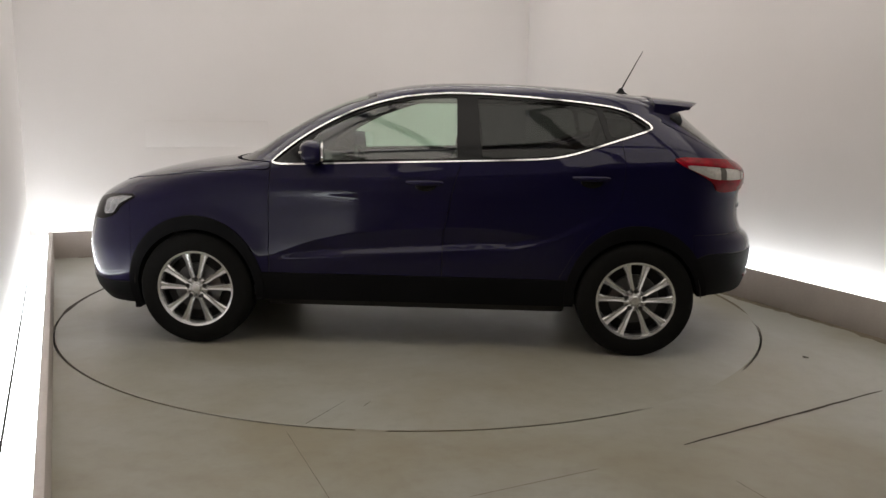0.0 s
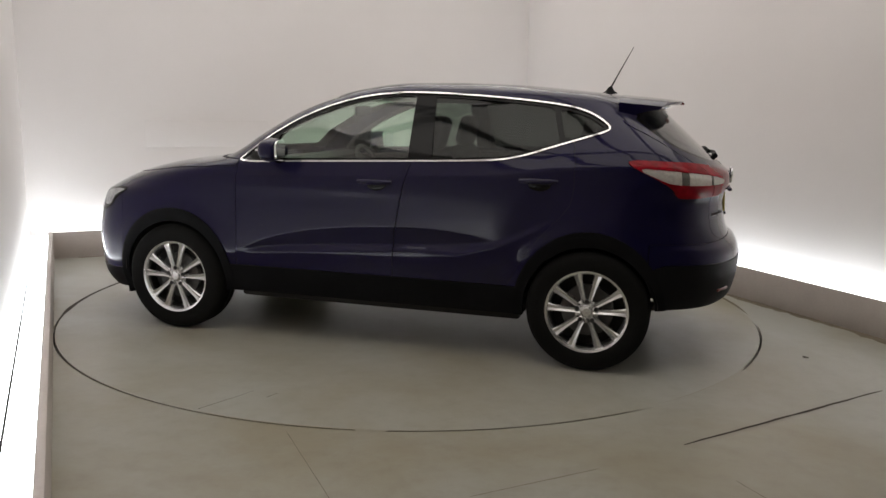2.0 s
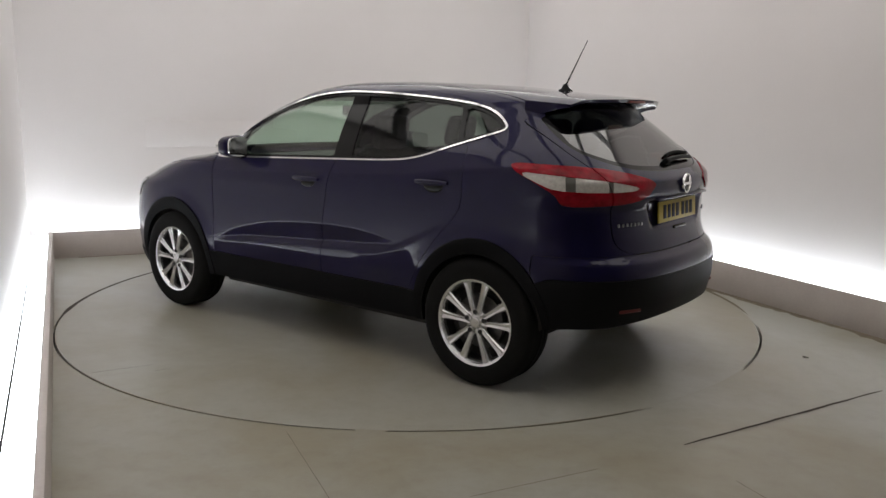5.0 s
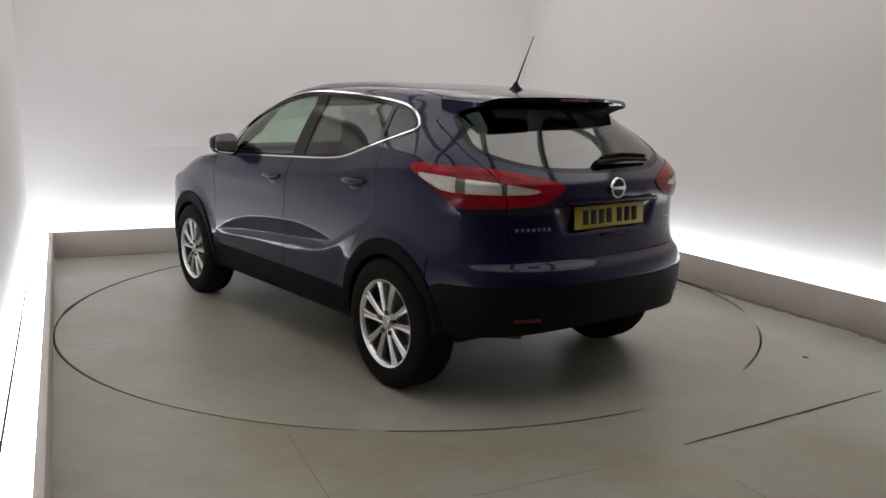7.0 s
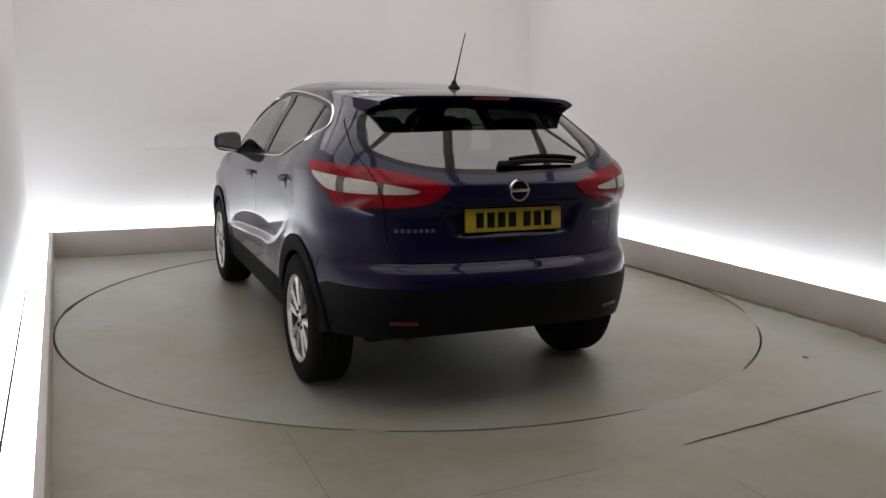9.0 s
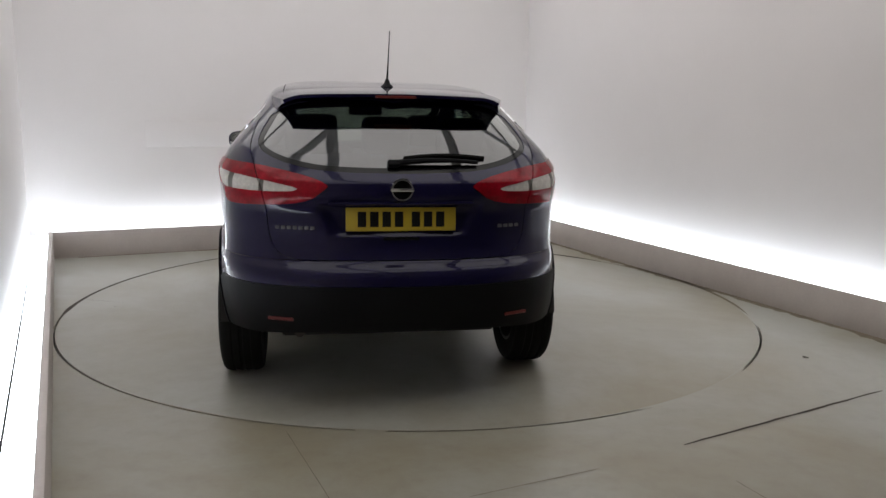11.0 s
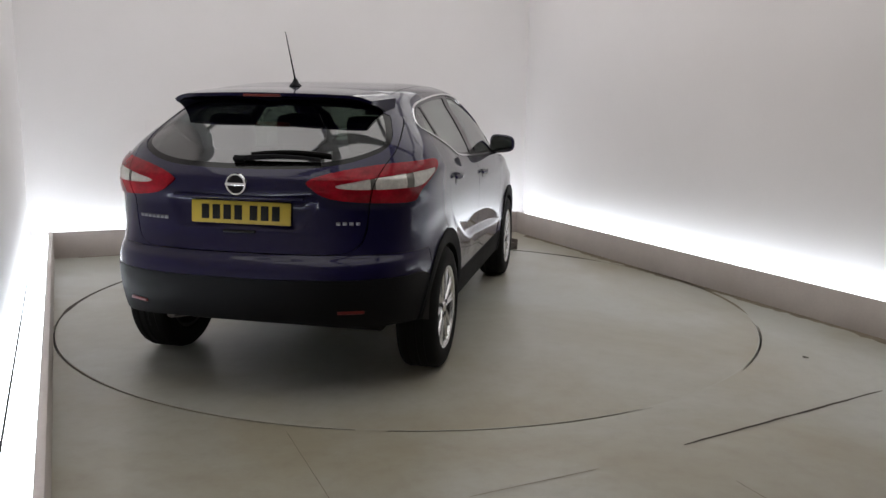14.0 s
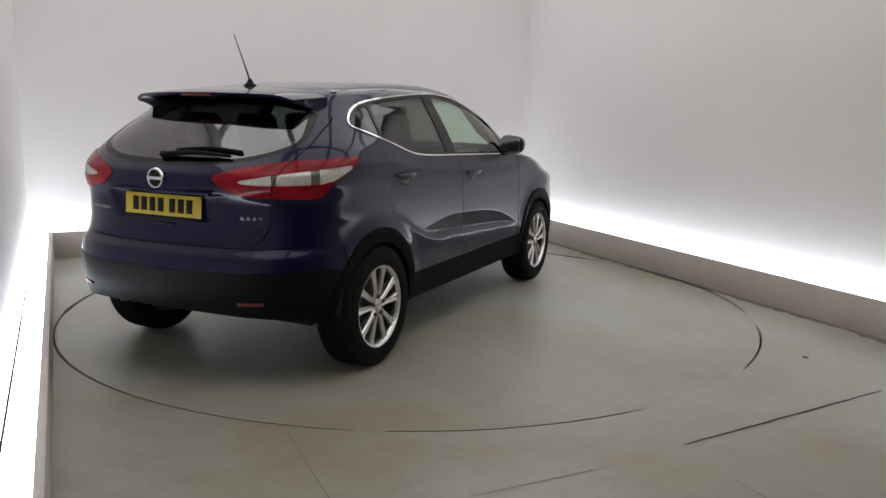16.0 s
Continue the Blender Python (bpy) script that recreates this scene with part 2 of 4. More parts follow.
            ob = k("light_panel", a, b, max(v - lengths + 0.006, LIT), v, z0, z1, M_COVE, "long white luminous diffuser panel in the cove", bevel=0.002, kind="")
            tagged(ob, category="light panel", group="cove light panels")
        v -= lengths
    u = -HALF + 0.02
    while u < HALF - 0.1:
        ob = k("light_panel", u, min(u + lengths, HALF - 0.02), BACK + KERB_T + 0.006, BACK + COVE - 0.035, z0, z1, M_COVE, "long white luminous diffuser panel in the cove", bevel=0.002, kind="")
        tagged(ob, category="light panel", group="cove light panels")
        u += lengths + 0.006
    # ledges that carry the panels
    for side, nm in ((-1, "cove_ledge_left"), (1, "cove_ledge_right")):
        a, b = sorted((side * (HALF + KERB_T), side * (HALF + COVE)))
        tagged(k(nm, a, b, NEAR, BACK + COVE, -0.01, z0, M_METAL_W, "white ledge under the luminous panels"), category="ledge")
    tagged(k("cove_ledge_back", -HALF - KERB_T, HALF + KERB_T, BACK + KERB_T, BACK + COVE, -0.01, z0, M_METAL_W, "white ledge under the luminous panels"), category="ledge")
    for side in (-1,):
        a, b = sorted((side * (HALF + COVE - 0.055), side * (HALF + COVE - 0.047)))
        ob = k("cable_slot", a, b, NEAR + 0.1, BACK - 1.2, z0, z1 + 0.006, M_DARK, "dark narrow slot between luminous panels and wall")
        tagged(ob, category="slot")
    # ledge beyond the slot: an added glowing strip makes it white
    ob = k("light_panel", -HALF - COVE + 0.004, -HALF - COVE + 0.046, LIT, BACK - 0.01, z0, z1, M_COVE, "narrow white luminous strip against the wall", kind="")
    tagged(ob, category="light panel", group="cove light panels")
    # cut joints in the floor
    for (x0, y0), (x1, y1), w in (((1.203, -2.606), (2.508, -1.91), 0.017), ((-0.566, -2.47), (-0.2, -3.35), 0.0035), ((0.219, -3.08), (0.771, -2.841), 0.005), ((1.30, -2.95), (1.42, -3.25), 0.005)):
        a, b = Vector((x0, y0, 0.0015)), Vector((x1, y1, 0.0015))
        s = (b - a).cross(Vector((0, 0, 1))).normalized() * w / 2
        bm = bmesh.new()
        nseg = 14
        rows = []
        for i in range(nseg + 1):
            p = a.lerp(b, i / nseg) + s * random.uniform(-0.4, 0.4)
            ww = random.uniform(0.6, 1.1) * (0.4 if i in (0, nseg) else 1)
            rows.append((bm.verts.new(p - s * ww), bm.verts.new(p + s * ww)))
        for r0, r1 in zip(rows, rows[1:]):
            bm.faces.new((r0[0], r1[0], r1[1], r0[1]))
        bmesh.ops.recalc_face_normals(bm, faces=bm.faces[:])
        ob = part("floor_joint", bm, M_JOINT if w > 0.01 else M_FAINT, None, "dark narrow joint cut in the painted floor", smooth=0, kind="structure")
        tagged(ob, category="joint")
    # dust packed into stretches of the turntable's gap
    for a0, a1 in ((-64.7, -37.0), (-19.0, 39.1), (-96.4, -92.3)):
        bm = bmesh.new()
        rows = []
        n = 40
        for i in range(n + 1):
            a = radians(a0 + (a1 - a0) * i / n)
            w = 0.0085 * min(1, 6 * i / n, 6 * (n - i) / n) + 0.0005
            rows.append([bm.verts.new((r * math.cos(a), r * math.sin(a), 0.0008)) for r in (RING - w, RING + w)])
        for r0, r1 in zip(rows, rows[1:]):
            bm.faces.new((r0[0], r0[1], r1[1], r1[0]))
        bmesh.ops.recalc_face_normals(bm, faces=bm.faces[:])
        tagged(part("dust_fill", bm, M_FLOOR, None, "pale dust packed in the gap round the turntable", smooth=0, kind="structure"), category="dust")
    # the gap's shade painted as dark strips round the far side; brown dirt at right
    for nm, a0, a1, w in (("ring_wear", 42.0, 96.0, 0.024), ("ring_wear", 128.0, 196.0, 0.015), ("ring_dirt", -8.0, 41.5, 0.016)):
        bm = bmesh.new()
        rows = []
        n = 60
        for i in range(n + 1):
            a = radians(a0 + (a1 - a0) * i / n)
            ww = w * min(1, 8 * i / n, 8 * (n - i) / n) * (0.8 + 0.4 * abs(noise.noise(Vector((a * 9, w, 0.7))))) + 0.001
            rows.append([bm.verts.new((r * math.cos(a), r * math.sin(a), 0.0012)) for r in (RING - ww, RING + ww)])
        for r0, r1 in zip(rows, rows[1:]):
            bm.faces.new((r0[0], r0[1], r1[1], r1[0]))
        bmesh.ops.recalc_face_normals(bm, faces=bm.faces[:])
        tagged(part(nm, bm, M_JOINT if nm == "ring_wear" else M_GRIME, None, "strip along the turntable's gap: painted shade behind, brown dirt at right", smooth=0, kind="structure"), category="worn edge")
    # grime along the foot of the kerbs
    rng = random.Random(5)
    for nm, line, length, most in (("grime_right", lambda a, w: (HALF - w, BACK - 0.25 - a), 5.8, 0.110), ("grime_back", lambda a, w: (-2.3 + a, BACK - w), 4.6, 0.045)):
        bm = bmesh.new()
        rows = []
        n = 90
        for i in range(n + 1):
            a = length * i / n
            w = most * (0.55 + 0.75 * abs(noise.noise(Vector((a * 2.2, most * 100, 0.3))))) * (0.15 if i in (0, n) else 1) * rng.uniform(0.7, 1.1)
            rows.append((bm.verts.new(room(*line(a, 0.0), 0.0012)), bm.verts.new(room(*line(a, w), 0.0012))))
        for r0, r1 in zip(rows, rows[1:]):
            bm.faces.new((r0[0], r1[0], r1[1], r0[1]))
        bmesh.ops.recalc_face_normals(bm, faces=bm.faces[:])
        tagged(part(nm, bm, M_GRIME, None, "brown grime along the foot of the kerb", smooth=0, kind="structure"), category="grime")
    bm = bmesh.new()
    bm.faces.new([bm.verts.new((2.374 + 0.020 * rng.uniform(0.6, 1.1) * math.cos(a), -1.339 + 0.030 * rng.uniform(0.6, 1.1) * math.sin(a), 0.0013)) for a in (2 * math.pi * k / 18 for k in range(18))])
    tagged(part("floor_stain", bm, M_JOINT, None, "small dark stain on the painted floor", smooth=0, kind="structure"), category="stain")
    # flush board on the back wall
    ob = k("access_panel", -1.62, -0.42, BACK + COVE - 0.004, BACK + COVE + 0.01, 1.02, 1.28, M_WALL, "white flush access panel on the back wall", bevel=0.002, kind="")
    tagged(ob, category="panel")
    # ceiling lights
    for v in (1.95, 0.65, -0.65, -1.95, -3.25):
        for u in (-1.95, -0.65, 0.65, 1.95):
            e = new("ceiling_light")
            e.matrix_basis = Matrix.Translation(room(u, v, TALL)) @ pose(0, 0, 0, 0, 0, TURN)
            tagged(e, "white square ceiling light with a glowing diffuser", "ceiling light", "ceiling lights")
            for n, (x0, x1, y0, y1) in enumerate(((-0.60, -0.58, -0.60, 0.60), (0.58, 0.60, -0.60, 0.60), (-0.58, 0.58, -0.60, -0.58), (-0.58, 0.58, 0.58, 0.60))):
                part("frame_rail", boxed(x0, x1, y0, y1, -0.06, 0.0), M_METAL_W, e, smooth=30)
            part("diffuser", boxed(-0.578, 0.578, -0.578, 0.578, -0.05, -0.02), M_LAMP, e, smooth=0)


DECK_MARKS = (((0.281, 2.411), (0.153, 2.107)), ((0.046, 2.165), (0.023, 2.092)))


def build_turntable():
    e = new("turntable")
    tagged(e, "round grey-beige painted turntable flush with the floor", "turntable")
    n = 192
    r, rim = RING - 0.007, RING - 0.015
    bm = bmesh.new()
    bm.faces.new([bm.verts.new((rim * math.cos(2 * math.pi * k / n), rim * math.sin(2 * math.pi * k / n), 0)) for k in range(n)])
    part("deck", bm, M_FLOOR, e, "grey-beige painted deck", smooth=0)
    bm = bmesh.new()
    lathe(bm, [(rim, 0.0), (r, 0.0), (r, 0.025)], n)
    part("edge_ring", bm, M_FLOOR, e, "painted steel edge", at=pose(0, 0, 0, -90), smooth=20)
    for (x0, y0), (x1, y1) in DECK_MARKS:
        a, b = Vector((x0, y0, 0.0012)), Vector((x1, y1, 0.0012))
        w = (b - a).cross(Vector((0, 0, 1))).normalized() * 0.002
        bm = bmesh.new()
        bm.faces.new([bm.verts.new(p) for p in (a - w, b - w * 0.4, b + w * 0.4, a + w)])
        part("scratch", bm, M_JOINT, e, "thin dark scratch", smooth=0)
    return e


def build_block():
    e = new("bracket")
    e.matrix_basis = pose(0.985, 2.30, 0, 0, 0, 35)
    tagged(e, "small dark steel bracket on the floor by the turntable", "bracket")
    part("body", boxed(-0.09, 0.06, -0.05, 0.05, 0.0, 0.07, bevel=0.008), M_STEEL, e)
    part("plate", boxed(0.062, 0.09, -0.055, 0.055, 0.0, 0.105, bevel=0.006), M_STEEL, e)


# ---- the car: its outline as curves over the height ----
def smooth_curve(xs, ys):
    """A monotone cubic through the points."""
    xs, ys = np.array(xs, float), np.array(ys, float)
    h, dl = np.diff(xs), np.diff(ys) / np.diff(xs)
    m = np.zeros(len(xs))
    m[0], m[-1] = dl[0], dl[-1]
    for i in range(1, len(xs) - 1):
        if dl[i - 1] * dl[i] > 0:
            w1, w2 = 2 * h[i] + h[i - 1], h[i] + 2 * h[i - 1]
            m[i] = (w1 + w2) / (w1 / dl[i - 1] + w2 / dl[i])

    def f(x):
        x = np.clip(np.asarray(x, float), xs[0], xs[-1])
        i = np.clip(np.searchsorted(xs, x) - 1, 0, len(xs) - 2)
        t = (x - xs[i]) / h[i]
        return (ys[i] * (1 + 2 * t) * (1 - t) ** 2 + h[i] * m[i] * t * (1 - t) ** 2 + ys[i + 1] * t * t * (3 - 2 * t) + h[i] * m[i + 1] * t * t * (t - 1))
    return f


AX = 1.323          # half the wheelbase
WR = 0.345          # wheel radius
tail = smooth_curve((0.20, 0.30, 0.40, 0.55, 0.62, 0.66, 0.70, 0.74, 0.85, 0.95, 1.05, 1.10, 1.13, 1.17, 1.25, 1.35, 1.42, 1.46, 1.50, 1.53, 1.55, 1.57, 1.59, 1.60, 1.612),
                    (-1.98, -2.06, -2.115, -2.145, -2.147, -2.142, -2.125, -2.08, -2.048, -2.045, -2.066, -2.058, -2.028, -1.978, -1.888, -1.78, -1.703, -1.662, -1.60, -1.50, -1.38, -1.17, -0.94, -0.70, -0.38))
nose = smooth_curve((0.20, 0.30, 0.40, 0.55, 0.70, 0.80, 0.88, 0.95, 1.00, 1.05, 1.08, 1.10, 1.13, 1.17, 1.25, 1.35, 1.42, 1.46, 1.50, 1.53, 1.55, 1.57, 1.59, 1.60, 1.612),
                    (2.10, 2.19, 2.215, 2.22, 2.195, 2.155, 2.10, 1.99, 1.85, 1.655, 1.49, 1.32, 1.17, 1.09, 0.965, 0.80, 0.67, 0.58, 0.475, 0.39, 0.32, 0.22, 0.10, 0.0, -0.30))
wide = smooth_curve((0.20, 0.30, 0.40, 0.50, 0.60, 0.74, 0.85, 0.95, 1.02, 1.046, 1.062, 1.10, 1.17, 1.25, 1.35, 1.42, 1.46, 1.50, 1.53, 1.55, 1.57, 1.59, 1.60, 1.612),
                    (0.82, 0.850, 0.866, 0.876, 0.881, 0.879, 0.880, 0.8825, 0.8830, 0.8805, 0.8755, 0.8625, 0.838, 0.80, 0.745, 0.70, 0.672, 0.652, 0.636, 0.618, 0.582, 0.515, 0.43, 0.14))
p_tail = smooth_curve((0.2, 0.70, 1.10, 1.25, 1.45, 1.53, 1.60, 1.612), (5.0, 5.2, 5.6, 6.2, 5.2, 4.5, 3.0, 2.6))
p_nose = smooth_curve((0.2, 0.85, 0.95, 1.10, 1.45, 1.60, 1.612), (4.5, 4.5, 3.6, 3.6, 4.4, 3.0, 2.6))
m_tail = smooth_curve((0.2, 1.10, 1.25, 1.45, 1.55, 1.612), (-1.0, -1.0, -0.9, -0.6, -0.45, -0.36))
m_nose = smooth_curve((0.2, 0.85, 0.95, 1.05, 1.10, 1.13, 1.25, 1.45, 1.55, 1.612), (1.2, 1.2, 1.0, 0.8, 0.58, 0.45, 0.3, 0.0, -0.2, -0.35))
Q = 2.4


def bell(x, c, w):
    return np.exp(-((x - c) / w) ** 2)


def ramp01(x, a, b):
    t = np.clip((x - a) / (b - a), 0, 1)
    return t * t * (3 - 2 * t)


# the shoulder crease, and the hollow pressed into the foot of the doors
crease_z = smooth_curve((-2.2, -1.5, -1.25, -1.12, -0.98, -0.83, -0.4, 0.44, 0.9, 1.6), (1.19, 1.18, 1.158, 1.145, 1.115, 1.088, 1.062, 1.032, 1.015, 1.0))
hollow_top = smooth_curve((-0.86, -0.73, -0.64, -0.55, -0.35, 0.0, 0.33, 0.60, 0.74, 0.84), (0.716, 0.716, 0.730, 0.742, 0.757, 0.744, 0.712, 0.655, 0.602, 0.558))
hollow_foot = smooth_curve((-0.86, -0.73, -0.59, -0.27, 0.49, 0.74, 0.84), (0.716, 0.700, 0.678, 0.654, 0.602, 0.577, 0.556))
haunch_foot = smooth_curve((-1.20, -1.086, -0.987, -0.816, -0.70, -0.527, -0.2), (0.86, 0.82, 0.768, 0.689, 0.650, 0.615, 0.60))


def relief(x, z):
    """Arch flares, the hollow in the doors and the folds beside it."""
    d = 0
    for ax in (-AX, AX):
        r = np.hypot(x - ax, (z - WR) * 0.95)
        d = d + 0.012 * bell(r, 0.415, 0.06) * ramp01(z, 0.28, 0.45)
    top, foot = hollow_top(x), hollow_foot(x)
    deep = 0.24 * np.clip(top - foot, 0, 0.1) * ramp01(x, -0.80, -0.70) * (1 - ramp01(x, 0.78, 0.84))
    down = np.clip((top - z) / np.maximum(top - foot, 1e-4), 0, 1)
    back = np.clip((foot - z) / 0.036, 0, 1)
    d = d - deep * (down - back)
    # a fold that runs on from the hollow up to the rear arch
    k = ramp01(x, -1.16, -0.98) * (1 - ramp01(x, -0.60, -0.35))
    d = d + 0.009 * k * (np.clip((haunch_foot(x) + 0.022 - z) / 0.022, 0, 1) - np.clip((haunch_foot(x) - z) / 0.16, 0, 1))
    d = d + 0.002 * bell(z, 0.55, 0.04) * ramp01(x, -1.0, -0.7) * (1 - ramp01(x, 0.8, 1.0))
    d = d + 0.003 * bell(z, 0.965, 0.035) * ramp01(x, -0.5, 0.1) * (1 - ramp01(x, 0.8, 1.0))
    return d


def side_y(x, z):
    """Half width of the body at (x, z)."""
    x, z = np.broadcast_arrays(np.asarray(x, float), np.asarray(z, float))
    lift = (crease_z(x) - 1.046) * ramp01(z, 0.86, 1.03) * (1 - ramp01(z, 1.06, 1.40)) * (1 - ramp01(x, 0.7, 1.1))
    w = wide(z - lift) + relief(x, z)
    sr = np.clip((m_tail(z) - x) / (m_tail(z) - tail(z)), 0, 1)
    sf = np.clip((x - m_nose(z)) / (nose(z) - m_nose(z)), 0, 1)
    return w * np.clip(1 - sr ** p_tail(z), 0, 1) ** (1 / Q) * np.clip(1 - sf ** p_nose(z), 0, 1) ** (1 / 2.2)


def tail_x(y, z):
    """x of the rear face at (y, z)."""
    w = wide(z)
    t = np.clip(np.abs(y) / w, 0, 1)
    return m_tail(z) - (m_tail(z) - tail(z)) * (1 - t ** Q) ** (1 / p_tail(z))


def plate_recess(x, y, z):
    """The hollow of the tailgate round the number plate."""
    e = 0.40 - 0.5 * (1.0 - z)
    return np.where(x < -1.7, 0.020 * ramp01(-np.abs(y), -e, -e + 0.05) * ramp01(z, 0.845, 0.875) * (1 - ramp01(z, 0.992, 1.008)), 0.0)


def base_shell():
    """The whole half body as a grid: rows of x, y, z and the normal; and its quads."""
    zs = np.concatenate([np.linspace(0.20, 0.50, 17)[:-1], np.linspace(0.50, 0.86, 46)[:-1], np.linspace(0.86, 0.92, 5)[:-1], np.linspace(0.92, 1.13, 31)[:-1], np.linspace(1.13, 1.48, 25)[:-1], np.linspace(1.48, 1.56, 13)[:-1], 1.612 - 0.052 * np.linspace(1, 0.0, 14) ** 1.6])
    s_side = np.linspace(0, 0.86, 34)
    f = np.linspace(0, 1, 30)[1:]
    rows = []
    for z in zs:
        w, xr, xf, mr, mf, pr, pf = (float(g(z)) for g in (wide, tail, nose, m_tail, m_nose, p_tail, p_nose))
        a0 = math.acos(min(1, 0.86 ** (pr / 2)))
        a = a0 + (math.pi / 2 - a0) * 0 - a0 * f
        back_s = np.concatenate([s_side, np.cos(a) ** (2 / pr)])
        a0 = math.acos(min(1, 0.86 ** (pf / 2)))
        front_s = np.concatenate([s_side, np.cos(a0 - a0 * f) ** (2 / pf)])
        xs = np.concatenate([(mr - back_s * (mr - xr))[::-1], np.linspace(mr, mf, 110)[1:-1], mf + front_s * (xf - mf)])
        ys = side_y(xs, z)
        ys[0] = ys[-1] = 0.0
        rows.append(np.stack([xs, ys, np.full_like(xs, z)], 1))
    g = np.array(rows)
    g[..., 0] += plate_recess(g[..., 0], g[..., 1], g[..., 2])
    g[..., 2] += 0.002 * ramp01(g[..., 2], 1.55, 1.61)
    du, dv = np.gradient(g, axis=1), np.gradient(g, axis=0)
    n = np.cross(dv, du)
    n /= np.linalg.norm(n, axis=2, keepdims=True) + 1e-12
    flip = np.sign((n[..., 1] * 1.0).sum())
    n *= flip
    n[:, 0, 1] = n[:, -1, 1] = 0
    n[-1] = (0, 0, 1)
    at = np.concatenate([g, n], 2).reshape(-1, 6)
    nr, nc = g.shape[:2]
    i = np.arange(nr * nc).reshape(nr, nc)
    quads = np.stack([i[:-1, :-1], i[:-1, 1:], i[1:, 1:], i[1:, :-1]], -1).reshape(-1, 4)
    if flip > 0:
        quads = quads[:, ::-1]
    return at, [tuple(q) for q in quads.tolist()]


def cut(shell, g):
    """Keeps what has g > 0, cutting the faces along g = 0."""
    at, faces = shell
    val = g(at[:, 0], at[:, 1], at[:, 2])
    ok = val > 0
    extra, made, out = [], {}, []
    okl = ok.tolist()
    for f in faces:
        c = sum(okl[i] for i in f)
        if c == len(f):
            out.append(f)
        elif c:
            poly = []
            for i, j in zip(f, f[1:] + f[:1]):
                if okl[i]:
                    poly.append(i)
                if okl[i] != okl[j]:
                    key = (min(i, j), max(i, j))
                    if key not in made:
                        t = val[key[0]] / (val[key[0]] - val[key[1]])
                        made[key] = len(at) + len(extra)
                        extra.append(at[key[0]] * (1 - t) + at[key[1]] * t)
                    poly.append(made[key])
            if len(poly) > 2:
                out.append(tuple(poly))
    full = np.concatenate([at, np.array(extra)]) if extra else at
    used = sorted({i for f in out for i in f})
    renum = {i: k for k, i in enumerate(used)}
    return full[used], [tuple(renum[i] for i in f) for f in out]


def sheet(shell, side=1, lift=0.0, thick=0.012, both=False):
    """A bmesh of that piece of the shell, lifted along its normals and given thickness."""
    at, faces = shell
    bm = bmesh.new()
    for sgn in ((1, -1) if both else (side,)):
        nn = at[:, 3:] / (np.linalg.norm(at[:, 3:], axis=1, keepdims=True) + 1e-12)
        k = np.array([1, sgn, 1])
        outer = [bm.verts.new(p) for p in ((at[:, :3] + nn * lift) * k).tolist()]
        order = (lambda f: f) if sgn > 0 else (lambda f: f[::-1])
        count = {}
        for f in faces:
            try:
                bm.faces.new([outer[i] for i in order(f)])
            except ValueError:
                continue
            for e in zip(f, f[1:] + f[:1]):
                count[e] = 1
        if thick:
            inner = [bm.verts.new(p) for p in ((at[:, :3] + nn * (lift - thick)) * k).tolist()]
            for f in faces:
                try:
                    bm.faces.new([inner[i] for i in order(f)[::-1]])
                except ValueError:
                    continue
            for (i, j) in count:
                if (j, i) not in count and not (both and abs(at[i, 1]) < 1e-6 and abs(at[j, 1]) < 1e-6):
                    quad = (outer[j], outer[i], inner[i], inner[j])
                    try:
                        bm.faces.new(quad if sgn > 0 else quad[::-1])
                    except ValueError:
                        pass
    if both:
        bmesh.ops.remove_doubles(bm, verts=[v for v in bm.verts if abs(v.co.y) < 2e-3], dist=1e-4)
    return bm


def inside(poly):
    """The signed distance to a closed polygon of a plane, positive inside."""
    p = np.array(poly, float)

    def f(a, b):
        a, b = np.asarray(a, float), np.asarray(b, float)
        d = np.full(a.shape, 1e9)
        odd = np.zeros(a.shape, bool)
        for (x0, y0), (x1, y1) in zip(p, np.roll(p, -1, 0)):
            ex, ey = x1 - x0, y1 - y0
            t = np.clip(((a - x0) * ex + (b - y0) * ey) / (ex * ex + ey * ey), 0, 1)
            d = np.minimum(d, np.hypot(a - x0 - t * ex, b - y0 - t * ey))
            if y0 != y1:
                odd ^= ((y0 > b) != (y1 > b)) & (a < ex * (b - y0) / ey + x0)
        return np.where(odd, d, -d)
    return f


def rounded(poly, n=4):
    """The polygon with its corners eased by corner cutting."""
    p = np.array(poly, float)
    for _ in range(n):
        q = np.roll(p, -1, 0)
        p = np.stack([0.75 * p + 0.25 * q, 0.25 * p + 0.75 * q], 1).reshape(-1, 2)
    return p


DLO = rounded(((0.86, 1.10), (0.51, 1.117), (0.1, 1.131), (-0.29, 1.145), (-0.76, 1.162), (-0.92, 1.19), (-1.08, 1.243), (-1.30, 1.312), (-1.40, 1.345), (-1.375, 1.375), (-1.30, 1.425), (-1.20, 1.462),
               (-1.08, 1.483), (-0.88, 1.505), (-0.61, 1.525), (-0.34, 1.537), (-0.14, 1.537), (0.06, 1.518), (0.27, 1.468), (0.47, 1.388), (0.68, 1.268), (0.84, 1.14)), 2)
REAR_GLASS = rounded(((-0.2, 1.155), (0.30, 1.158), (0.50, 1.185), (0.635, 1.235), (0.665, 1.28), (0.625, 1.36), (0.555, 1.475), (-0.2, 1.475)), 2)
# tail lamp, over the angle round the rear corner in degrees
LAMP = rounded(((77, 1.193), (62, 1.184), (50, 1.173), (40, 1.151), (30, 1.121), (24, 1.092), (26, 1.066), (30, 1.022), (38, 1.0), (50, 0.992), (58, 0.990), (60.5, 1.0), (62, 1.046), (68, 1.10), (76, 1.160)), 1)
